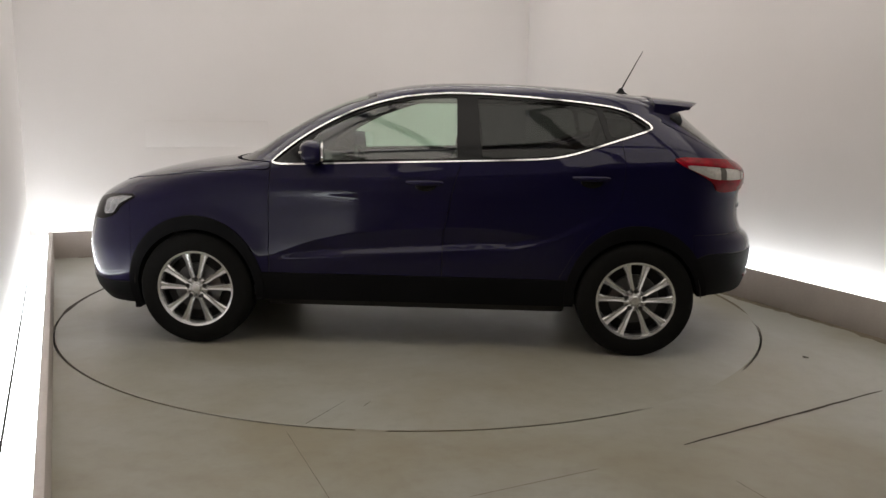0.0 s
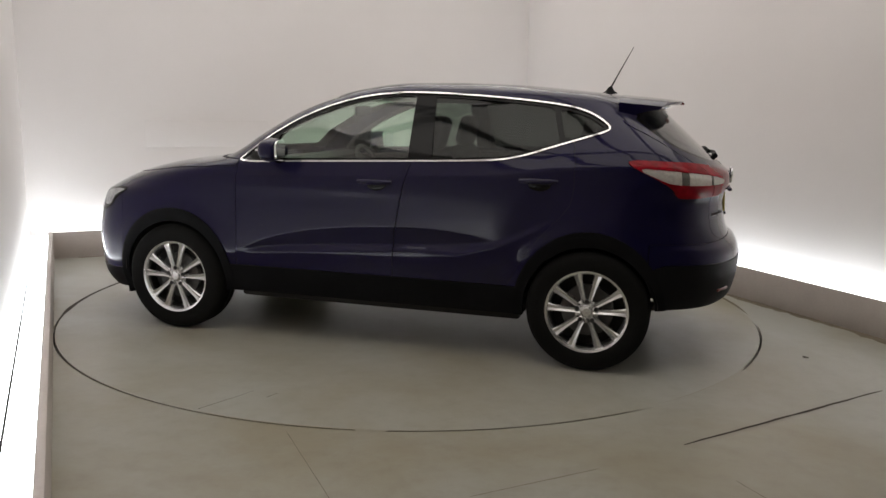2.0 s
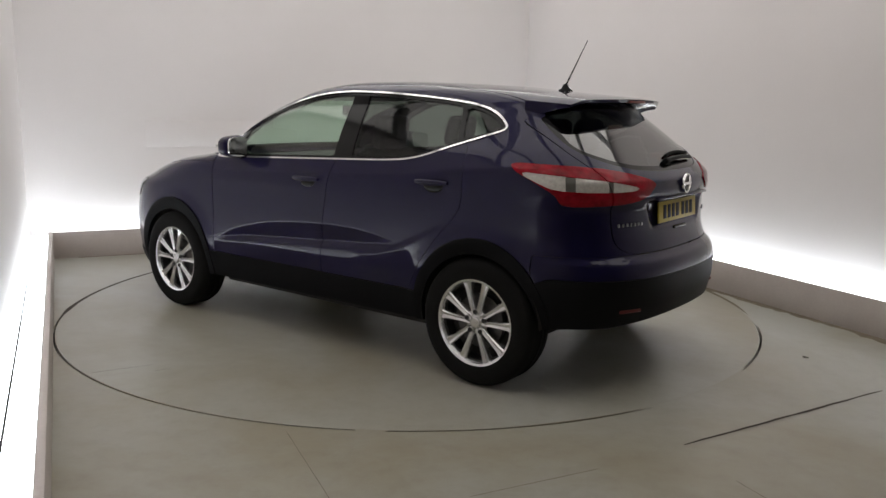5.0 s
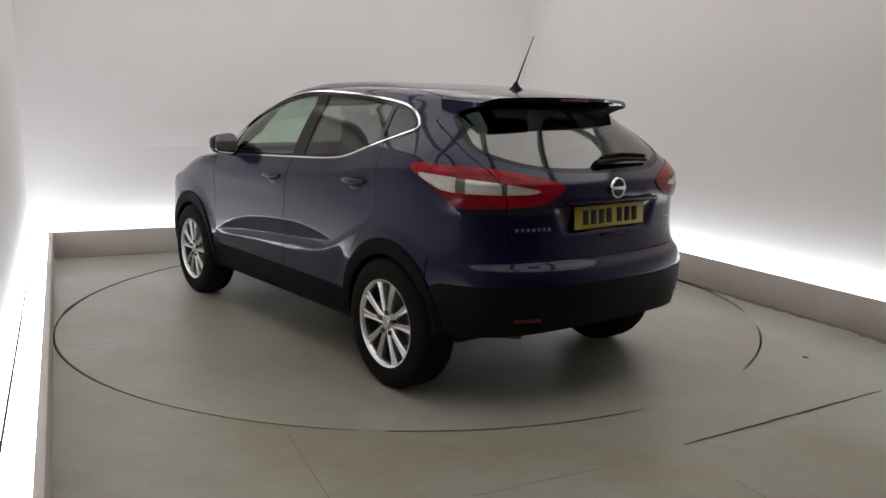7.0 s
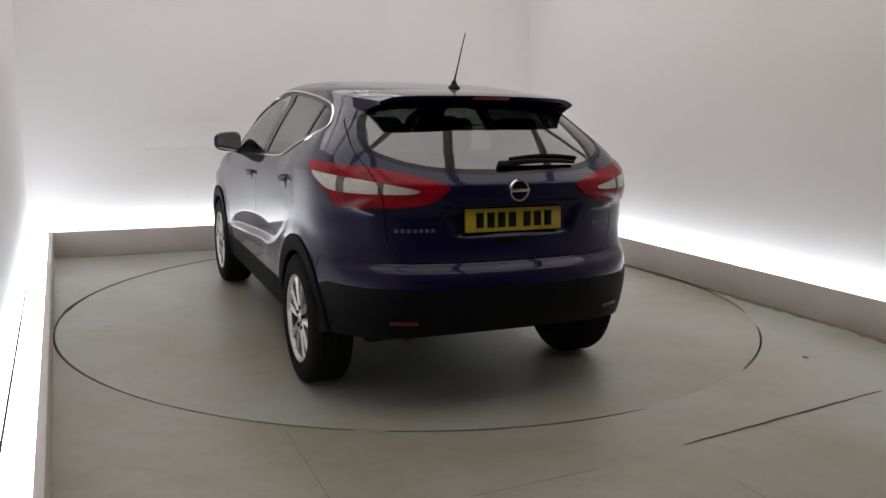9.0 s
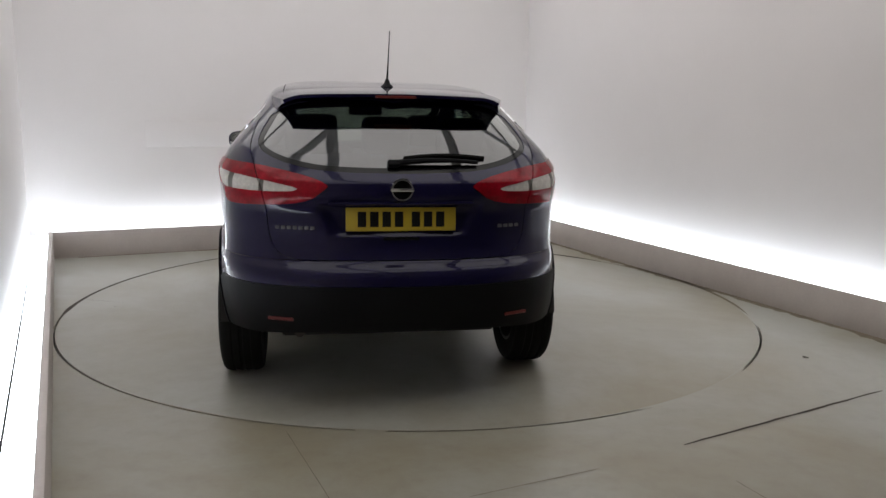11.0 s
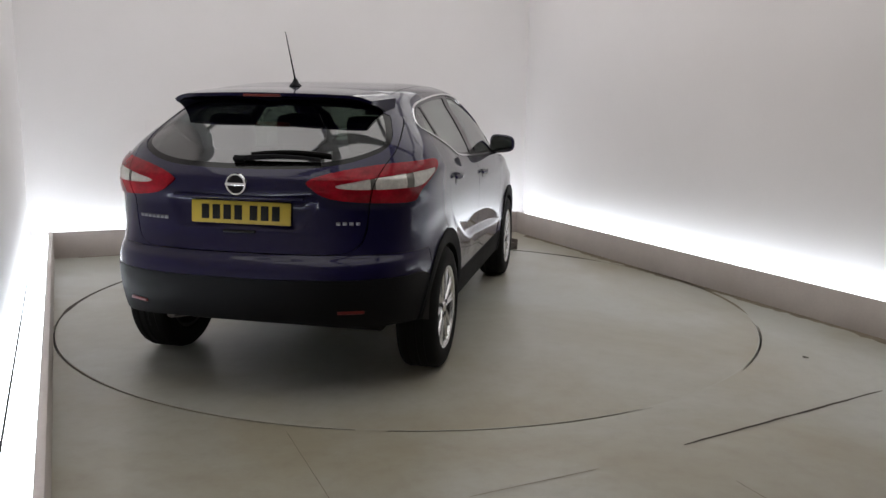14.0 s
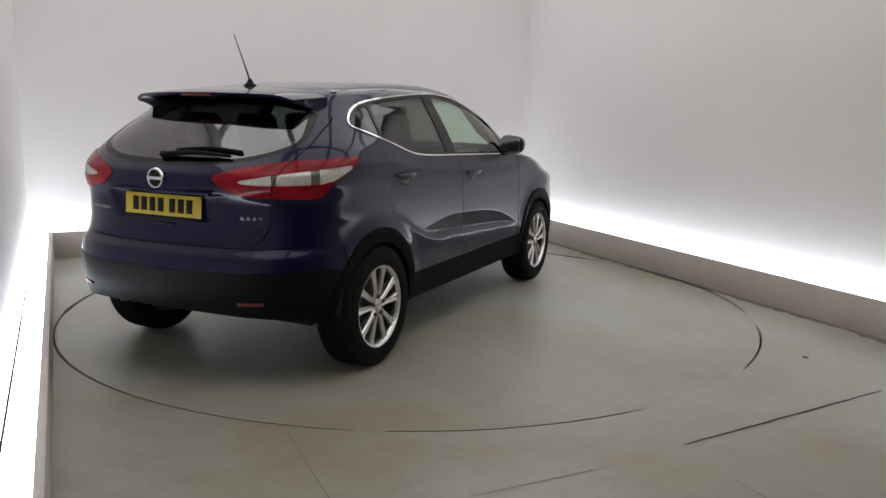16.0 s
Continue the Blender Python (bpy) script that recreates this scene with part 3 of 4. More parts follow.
LAMP_CLEAR = rounded(((75, 1.152), (62, 1.138), (50, 1.119), (44, 1.107), (38, 1.090), (33, 1.075), (35, 1.062), (42, 1.058), (52, 1.060), (62.5, 1.066), (68, 1.104)), 1)
LAMP_BULB = rounded(((59.6, 1.25), (56.6, 1.25), (55.6, 0.95), (58.6, 0.95)), 0)
LAMP_BULB_2 = rounded(((45.8, 1.25), (44.2, 1.25), (44.2, 0.95), (45.8, 0.95)), 0)
HEAD = rounded(((1.66, 0.905), (1.80, 0.902), (1.93, 0.885), (2.02, 0.86), (2.02, 0.74), (1.93, 0.745), (1.83, 0.775), (1.78, 0.84)), 1)
HEAD_LIT = rounded(((1.70, 0.893), (1.80, 0.890), (1.905, 0.868), (1.925, 0.775), (1.84, 0.785), (1.80, 0.845)), 0)
dlo, rear_glass, head, head_lit = (inside(p) for p in (DLO, REAR_GLASS, HEAD, HEAD_LIT))
gate_y = smooth_curve((0.70, 0.735, 0.76, 0.80, 0.87, 1.0, 1.17, 1.25, 1.35, 1.45, 1.48), (0.40, 0.46, 0.55, 0.595, 0.615, 0.63, 0.68, 0.705, 0.685, 0.625, 0.60))
clad_z = smooth_curve((-2.3, -1.75, -1.60, -1.2, 1.3, 1.65, 1.9, 2.3), (0.628, 0.628, 0.57, 0.455, 0.455, 0.38, 0.36, 0.36))
low_z = smooth_curve((-2.3, -2.14, -2.05, -1.95, -1.70, -1.5, -1.0, 0.9, 1.6, 2.3), (0.43, 0.42, 0.40, 0.385, 0.375, 0.33, 0.295, 0.285, 0.235, 0.22))


def wrap(x, y):
    return np.degrees(np.arctan2(y, -(x + 1.3)))


def arch(x, z):
    return np.minimum(np.hypot(x - AX, z - WR), np.hypot(x + AX, z - WR))


def arch_out(x, z):
    """The outer edge of the arch trim stands a little higher than round."""
    return arch(x, WR + (z - WR) * 0.935)


# the lamp's polygons with degrees scaled to about metres
DEG = 0.012
lamp_s, lamp_clear_s, lamp_bulb_s, lamp_bulb_2s = (inside(p * np.array((DEG, 1.0))) for p in (LAMP, LAMP_CLEAR, LAMP_BULB, LAMP_BULB_2))


def poly_scaled(f, x, y, z):
    return f(wrap(x, y) * DEG, z)


def lamp_g(x, y, z):
    return np.where(x < -1.42, poly_scaled(lamp_s, x, y, z), -1.0)


def glass_g(x, y, z):
    return np.where((x < -1.5) & (z > 1.0), rear_glass(y, z), -1.0)


def gate_g(x, y, z):
    return np.where(x < -1.45, np.minimum(gate_y(z) - y, np.minimum(z - 0.742, 1.475 - z)), -1.0)


def screen_g(x, y, z):
    ax = np.interp(z, (1.10, 1.14, 1.268, 1.388, 1.468, 1.518, 1.60), (0.86, 0.84, 0.68, 0.47, 0.27, 0.06, -0.3))
    return np.minimum(np.minimum(x - ax - 0.135, z - 1.118), x - 0.33 + 0.22 * y ** 2)


def head_g(x, y, z):
    return np.where(x > 1.5, head(x, z), -1.0)


def bonnet_g(x, y, z):
    edge = np.interp(x, (0.8, 0.95, 1.3, 1.8, 2.0, 2.1, 2.3), (1.07, 1.075, 1.05, 0.985, 0.935, 0.89, 0.80))
    return np.minimum(z - edge, np.minimum(1.118 - z, x - 0.86))


def seam_a(z):     # front door, front edge
    return np.interp(z, (0.3, 0.6, 0.9, 1.12), (0.87, 0.87, 0.865, 0.85))


def seam_b(z):     # between the doors
    return np.interp(z, (0.3, 0.45, 0.7, 1.0, 1.16), (-0.17, -0.17, -0.175, -0.235, -0.285))


def seam_c(z):     # rear door, rear edge
    return np.interp(z, (0.3, 0.45, 0.62, 0.74, 0.82, 0.87, 0.94, 1.03, 1.16, 1.27, 1.32), (-0.84, -0.86, -0.95, -1.04, -1.11, -1.16, -1.21, -1.225, -1.225, -1.21, -1.20))


def build_wheel(parent, name, x, side):
    w = new(name)
    w.parent = parent
    w.matrix_basis = pose(x, side * 0.785, WR)
    s = side
    bm = bmesh.new()
    prof = [(0.226, 0.095), (0.236, 0.108), (0.262, 0.114), (0.300, 0.112), (0.325, 0.103), (0.338, 0.090), (0.3445, 0.070)]
    for y in (0.052, 0.046, 0.012, 0.006, -0.006, -0.012, -0.046, -0.052):
        prof.append((0.345 if abs(y) in (0.052, 0.012) or abs(y) == 0.046 and False else (0.345 if abs(y) in (0.052, 0.012) else 0.339), y))
    prof += [(0.3445, -0.070), (0.338, -0.090), (0.325, -0.103), (0.262, -0.112), (0.226, -0.095)]
    lathe(bm, [(r, s * y) for r, y in prof], 64, closed=True)
    part("tyre", bm, M_RUBBER, w, "black rubber tyre", smooth=35)
    bm = bmesh.new()
    lathe(bm, [(r, s * y) for r, y in ((0.212, 0.086), (0.220, 0.101), (0.233, 0.106), (0.235, 0.100), (0.228, 0.094), (0.224, 0.070), (0.214, 0.070))], 64, closed=True)
    rim = part("rim", bm, M_ALLOY, w, "silver alloy rim with ten spokes", smooth=35)
    # barrel: its shade is put into the dark alloy colour
    bm = bmesh.new()
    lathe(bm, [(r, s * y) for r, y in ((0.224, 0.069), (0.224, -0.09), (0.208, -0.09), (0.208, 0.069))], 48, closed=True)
    part("barrel", bm, M_ALLOY_SHADE, w, "inner barrel of the wheel, shade painted into its alloy")
    # ten tapered spokes set in five pairs
    for k in range(10):
        ang = 2 * math.pi * (k // 2) / 5 + (1 if k % 2 else -1) * radians(15.5) + radians(90)
        bm = bmesh.new()
        rows = []
        for r, hw, y, dp in ((0.035, 0.016, 0.086, 0.03), (0.085, 0.0140, 0.091, 0.03), (0.15, 0.0170, 0.092, 0.032), (0.195, 0.0215, 0.092, 0.034), (0.222, 0.029, 0.094, 0.03)):
            ring = []
            for dx, dy in ((-hw, -dp), (-hw, -0.003), (-hw * 0.72, 0.004), (0.0, -0.0035), (hw * 0.72, 0.004), (hw, -0.003), (hw, -dp)):
                c, sn = math.cos(ang), math.sin(ang)
                ring.append(bm.verts.new((r * c - dx * sn, s * (y + dy), r * sn + dx * c)))
            rows.append(ring)
        for a, b in zip(rows, rows[1:]):
            for i in range(7):
                bm.faces.new((a[i], a[(i + 1) % 7], b[(i + 1) % 7], b[i]))
        bm.faces.new(rows[0])
        bm.faces.new(rows[-1])
        bmesh.ops.recalc_face_normals(bm, faces=bm.faces[:])
        part("spoke", bm, M_ALLOY, rim, smooth=25)
    bm = bmesh.new()
    lathe(bm, [(r, s * y) for r, y in ((0.001, 0.099), (0.024, 0.098), (0.029, 0.094), (0.031, 0.088), (0.040, 0.084), (0.068, 0.076), (0.070, 0.04))], 32)
    part("hub_cap", bm, M_ALLOY, rim, smooth=30)
    # nuts: the darkened alloy stands for the shade of their holes
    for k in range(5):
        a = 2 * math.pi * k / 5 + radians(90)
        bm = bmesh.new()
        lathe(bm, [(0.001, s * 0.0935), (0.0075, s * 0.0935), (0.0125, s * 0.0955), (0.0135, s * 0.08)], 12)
        part("wheel_nut", bm, M_ALLOY_SHADE, rim, "wheel nut painted dark for the shade in its hole", at=pose(0.056 * math.cos(a), 0, 0.056 * math.sin(a)))
    bm = bmesh.new()
    lathe(bm, [(r, s * y) for r, y in ((0.06, 0.045), (0.145, 0.045), (0.147, 0.04), (0.147, 0.022), (0.06, 0.02))], 48)
    part("brake_disc", bm, M_DISC, w)
    # black backing dish painted in as the shade behind the spokes
    bm = bmesh.new()
    lathe(bm, [(r, s * y) for r, y in ((0.001, 0.015), (0.205, 0.012), (0.206, -0.09))], 48)
    part("inner_barrel", bm, M_DARK, w)
    part("caliper", boxed(-0.045, 0.045, *sorted((s * 0.005, s * 0.062)), 0.08, 0.150, bevel=0.012), M_STEEL, w, at=pose(0, 0, 0, 0, -70 if x > 0 else 70))
    return w


def build_mirror(parent, side):
    e = new("door_mirror")
    e.parent = parent
    e.matrix_basis = pose(0.575, side * 0.925, 1.180)
    bm = bmesh.new()
    bmesh.ops.create_uvsphere(bm, u_segments=28, v_segments=18, radius=1.0)
    for v in bm.verts:
        x, y, z = v.co
        f = lambda a, p: math.copysign(abs(a) ** p, a)
        x, y, z = f(x, 0.75), f(y, 0.62), f(z, 0.62)
        if x < 0:
            x *= 0.45
        t = 1 - 0.22 * (0.5 + 0.5 * y * side)
        v.co = (x * 0.088 - 0.02 * (y * side), y * 0.098, z * 0.078 * t + 0.004)
    part("housing", bm, M_PAINT, e, "dark blue mirror housing", smooth=60)
    bm = bmesh.new()
    pts = [(math.copysign(abs(math.cos(a)) ** 0.55, math.cos(a)), math.copysign(abs(math.sin(a)) ** 0.55, math.sin(a))) for a in (2 * math.pi * k / 36 for k in range(36))]
    bm = prism([(y * 0.083, z * 0.062 * (1 - 0.1 * y * side)) for y, z in pts], -0.052, -0.040, lambda a, b, h: (h - 0.02 * (a / 0.12) * side, a, b + 0.004))
    part("mirror_glass", bm, M_MIRROR, e, "silvered glass of the mirror", smooth=30)
    bm = bmesh.new()
    tube(bm, [(-0.005, -side * 0.05, -0.045), (0.0, -side * 0.09, -0.055), (0.01, -side * 0.14, -0.068)], 0.030, 10)
    part("arm", bm, M_GLOSSBLACK, e, "black mirror arm")
    part("indicator", boxed(0.058, 0.075, *sorted((side * 0.01, side * 0.08)), 0.0, 0.014, bevel=0.004), M_CLEAR, e)


def build_handle(door, x, z, side):
    y = float(side_y(x, z))
    bm = bmesh.new()
    got = bmesh.ops.create_uvsphere(bm, u_segments=20, v_segments=10, radius=1.0)["verts"]
    for v in got:
        v.co = (v.co.x * 0.066, v.co.y * 0.007, v.co.z * 0.034)
    part("handle_cup", bm, M_GLOSSBLACK, door, "dark recess behind the handle", at=pose(x - 0.005, side * (y - 0.002), z - 0.016), smooth=60)
    bm = bmesh.new()
    rows = []
    for t in np.linspace(-1, 1, 11):
        k = 1 - 0.35 * abs(t) ** 3
        lift = 0.030 - 0.016 * t * t
        ring = []
        for a in range(8):
            q = 2 * math.pi * a / 8
            ring.append(bm.verts.new((0.108 * t, side * (lift + 0.008 * math.cos(q)), 0.015 * k * math.sin(q))))
        rows.append(ring)
    for a, b in zip(rows, rows[1:]):
        for i in range(8):
            bm.faces.new((a[i], a[(i + 1) % 8], b[(i + 1) % 8], b[i]))
    bm.faces.new(rows[0])
    bm.faces.new(rows[-1])
    bmesh.ops.recalc_face_normals(bm, faces=bm.faces[:])
    part("handle", bm, M_PAINT, door, "dark blue door handle", at=pose(x, side * y, z + 0.006, 0, 0, 0), smooth=50)


def build_seat(parent, x, y, wide_y=0.50, rear=False):
    e = new("rear_seat" if rear else "front_seat")
    e.parent = parent
    e.matrix_basis = pose(x, y, 0)
    part("cushion", boxed(-0.27, 0.27, -wide_y / 2, wide_y / 2, 0.42, 0.60, bevel=0.06, segs=3), M_CLOTH, e)
    back = pose(-0.24, 0, 0.56, 0, -18)
    part("backrest", boxed(-0.07, 0.07, -wide_y / 2, wide_y / 2, 0.0, 0.66, bevel=0.06, segs=3), M_CLOTH, e, at=back)
    for dy in ((-0.42, 0, 0.42) if rear else (0,)):
        h = part("head_restraint", boxed(-0.05, 0.05, -0.135, 0.135, 0.655, 0.87, bevel=0.045, segs=3), M_CLOTH, e, at=pose(-0.24, dy, 0.56, 0, -16))
        for py in (-0.06, 0.06):
            bm = bmesh.new()
            tube(bm, [(0, py, 0.60), (0, py, 0.70)], 0.006)
            part("post", bm, M_CHROME, h)


def build_car():
    car = new("car")
    tagged(car, "dark blue metallic five-door crossover car on the turntable", "car")
    base = base_shell()
    body = cut(base, lambda x, y, z: z - low_z(x))
    gap = 0.0025

    # black lower cladding, and the lips round the wheel arches
    clad = cut(cut(body, lambda x, y, z: clad_z(x) - z), lambda x, y, z: arch(x, z) - 0.395)
    sides = cut(cut(clad, lambda x, y, z: x + 1.60), lambda x, y, z: 1.60 - x)
    for s in (1, -1):
        part("sill_cladding", sheet(sides, s, 0.004, 0.03), M_ARCH, car, "black plastic sill cladding")
    rear_low = cut(clad, lambda x, y, z: -1.60 - gap - x)
    part("lower_rear_bumper", sheet(rear_low, 1, 0.003, 0.03, True), M_PLASTIC, car, "black plastic lower rear bumper")
    for s in (1, -1):
        flap = prism([(1.69, 0.30), (1.735, 0.30), (1.73, 0.20), (1.70, 0.20)], 0.60, 0.82, lambda a, b, h: (a, s * h, b))
        part("air_deflector", flap, M_ARCH, car, "black air deflector before the wheel", smooth=30)
    part("lower_front_bumper", sheet(cut(clad, lambda x, y, z: x - 1.60 - gap), 1, 0.003, 0.03, True), M_PLASTIC, car, "black plastic lower front bumper")
    lips = cut(cut(body, lambda x, y, z: 0.420 - arch_out(x, z)), lambda x, y, z: arch(x, z) - 0.366)
    for s in (1, -1):
        for f in (1, -1):
            one = cut(lips, lambda x, y, z: x * f)
            part("wheel_arch_trim", sheet(one, s, 0.010, 0.035), M_ARCH, car, "black plastic wheel arch trim")

    paint = cut(cut(body, lambda x, y, z: z - clad_z(x) - gap), lambda x, y, z: arch_out(x, z) - 0.403)
    # openings
    solid = cut(paint, lambda x, y, z: -dlo(x, z) - 0.004)
    solid = cut(solid, lambda x, y, z: -screen_g(x, y, z))
    solid = cut(solid, lambda x, y, z: -glass_g(x, y, z) - 0.012)
    tailgate = cut(cut(solid, lambda x, y, z: gate_g(x, y, z) - gap), lambda x, y, z: -lamp_g(x, y, z) - 0.001)
    rest = cut(solid, lambda x, y, z: -gate_g(x, y, z) - gap)
    rest = cut(rest, lambda x, y, z: -lamp_g(x, y, z) - 0.002)
    rest = cut(rest, lambda x, y, z: -head_g(x, y, z) - 0.002)
    gate = part("tailgate", sheet(tailgate, 1, 0, 0.02, True), M_PAINT, car, "dark blue tailgate")
    bonnet = cut(rest, lambda x, y, z: bonnet_g(x, y, z) - gap)
    part("bonnet", sheet(bonnet, 1, 0, 0.015, True), M_PAINT, car, "dark blue bonnet")
    rest = cut(rest, lambda x, y, z: -bonnet_g(x, y, z) - gap)
    bumper = cut(cut(rest, lambda x, y, z: -1.64 - gap - x), lambda x, y, z: 0.742 - gap - z)
    part("rear_bumper", sheet(bumper, 1, 0, 0.015, True), M_PAINT, car, "dark blue upper rear bumper")
    rest = cut(rest, lambda x, y, z: np.maximum(x + 1.64 - gap, z - 0.742))
    front = cut(rest, lambda x, y, z: x - 1.72 - gap)
    part("front_bumper", sheet(front, 1, 0, 0.015, True), M_PAINT, car, "dark blue front bumper")
    rest = cut(rest, lambda x, y, z: 1.72 - x)
    wing = cut(cut(rest, lambda x, y, z: x - seam_a(z) - gap), lambda x, y, z: 1.13 - z)
    below = lambda x, y, z: np.interp(x, DLO_LOW[0], DLO_LOW[1]) - z
    fd = cut(cut(cut(rest, lambda x, y, z: seam_a(z) - gap - x), lambda x, y, z: x - seam_b(z) - gap), below)
    rd = cut(cut(cut(rest, lambda x, y, z: seam_b(z) - gap - x), lambda x, y, z: x - seam_c(z) - gap), below)
    cabin = cut(rest, lambda x, y, z: np.maximum(seam_c(z) - x, -below(x, y, z)))
    cabin = cut(cabin, lambda x, y, z: np.maximum(seam_a(z) - x, z - 1.13))
    roof_c = lambda x, y, z: np.minimum(np.minimum(0.555 - y, z - 1.47), np.minimum(x + 1.66, 2 - x))
    part("roof", sheet(cut(cabin, lambda x, y, z: roof_c(x, y, z) - gap), 1, 0, 0.012, True), M_PAINT, car, "dark blue roof skin")
    quarter = cut(cabin, lambda x, y, z: -roof_c(x, y, z) - gap)
    for s in (1, -1):
        part("front_wing", sheet(wing, s, 0, 0.012), M_PAINT, car, "dark blue front wing")
        d1 = part("front_door", sheet(fd, s, 0, 0.03), M_PAINT, car, "dark blue front door")
        d2 = part("rear_door", sheet(rd, s, 0, 0.03), M_PAINT, car, "dark blue rear door")
        part("side_panel", sheet(quarter, s, 0, 0.012), M_PAINT, car, "dark blue side panel with the roof pillars")
        build_handle(d1, -0.065, 1.012, s)
        build_handle(d2, -1.03, 1.056, s)
        build_mirror(d1, s)
        # side glass, black pillars and the bright surround
        win = cut(body, lambda x, y, z: dlo(x, z) - 0.006)
        bl = lambda z: np.interp(z, (1.1, 1.55), (-0.255, -0.235))
        br = lambda z: np.interp(z, (1.1, 1.55), (-0.405, -0.355))
        panes = (("front_window", lambda x, y, z: np.minimum(x - bl(z), np.interp(z, (1.1, 1.3), (0.66, 0.60)) - x), M_GLASS, d1),
                 ("rear_window", lambda x, y, z: np.minimum(br(z) - x, x + 1.115 - 0.30 * (z - 1.3)), M_GLASS_R, d2),
                 ("quarter_window", lambda x, y, z: -1.15 + 0.30 * (z - 1.3) - x, M_GLASS_R, car))
        edge = lambda x, y, z: dlo(x, z) - 0.020
        for nm, g, mat, par in panes:
            ob = part(nm, sheet(cut(cut(win, edge), g), s, -0.008, 0), mat, par, "tinted side glass")
            ob.visible_shadow = False
        blk = win
        at_all = lambda x, y, z: np.maximum(np.maximum(np.minimum(edge(x, y, z), panes[0][1](x, y, z)), np.minimum(edge(x, y, z), panes[1][1](x, y, z))), np.minimum(edge(x, y, z), panes[2][1](x, y, z)))
        part("window_frame", sheet(cut(blk, lambda x, y, z: -at_all(x, y, z)), s, -0.004, 0.02), M_GLOSSBLACK, car, "black window frames and pillars")
        ring = cut(cut(body, lambda x, y, z: dlo(x, z) + 0.0045), lambda x, y, z: 0.0045 - dlo(x, z))
        part("window_surround", sheet(ring, s, 0.006, 0.012), M_CHROME, car, "bright chrome strip round the side windows", smooth=60)
        # lamps
        tl = new("tail_lamp")
        tl.parent = car
        tagged(tl, "red and clear wrap-round tail lamp")
        lens = cut(base, lamp_g)
        clear = lambda x, y, z: np.where(x < -1.42, poly_scaled(lamp_clear_s, x, y, z), -1.0)
        bulb = lambda x, y, z: np.where(x < -1.42, poly_scaled(lamp_bulb_s, x, y, z), -1.0)
        bulb_2 = lambda x, y, z: np.where(x < -1.42, poly_scaled(lamp_bulb_2s, x, y, z), -1.0)
        for half in (1, -1):
            seg = cut(lens, lambda x, y, z: half * (y - gate_y(z)) - 0.0025)
            part("red_lens", sheet(cut(seg, lambda x, y, z: -clear(x, y, z)), s, 0.006, 0.03), M_RED, tl, "glossy red lens")
            c = cut(cut(seg, clear), lambda x, y, z: np.minimum(-bulb(x, y, z), -bulb_2(x, y, z)))
            part("clear_lens", sheet(c, s, 0.003, 0.02), M_CLEAR, tl, "clear lens over a silver reflector")
            for chamber in (bulb, bulb_2):
                piece = cut(cut(seg, clear), chamber)
                if len(piece[1]) > 3:
                    part("bulb_housing", sheet(piece, s, 0.001, 0.02), M_SMOKE, tl, "grey lamp chamber")
        lit = lambda x, y, z: np.where(x > 1.5, head_lit(x, z), -1.0)
        hl = part("headlamp", sheet(cut(cut(base, head_g), lambda x, y, z: -lit(x, y, z)), s, 0.003, 0.02), M_GLOSSBLACK, car, "black headlamp housing under a clear cover")
        part("reflector_unit", sheet(cut(base, lit), s, 0.004, 0.02), M_HEAD, hl, "bright silver reflector")

    scr = cut(body, lambda x, y, z: screen_g(x, y, z) - 0.045)
    part("windscreen_border", sheet(cut(cut(body, lambda x, y, z: screen_g(x, y, z) - 0.003), lambda x, y, z: 0.047 - screen_g(x, y, z)), 1, -0.003, 0.01, True), M_GLOSSBLACK, car, "black border of the windscreen")
    ob = part("windscreen", sheet(scr, 1, -0.004, 0, True), M_GLASS, car, "tinted windscreen")
    ob.visible_shadow = False
    rg = cut(body, lambda x, y, z: glass_g(x, y, z) + 0.010)
    core = cut(rg, lambda x, y, z: glass_g(x, y, z) - 0.012)
    ob = part("rear_screen", sheet(core, 1, -0.004, 0, True), M_GLASS_B, gate, "dark tinted rear window")
    ob.visible_shadow = False
    part("screen_border", sheet(cut(rg, lambda x, y, z: 0.013 - glass_g(x, y, z)), 1, -0.003, 0.012, True), M_GLOSSBLACK, gate, "black border of the rear window")
    build_rear(car, gate)
    build_cabin(car, body)
    for name, x, s in (("wheel", AX, 1), ("wheel", AX, -1), ("wheel", -AX, 1), ("wheel", -AX, -1)):
        build_wheel(car, name, x, s)
    return car


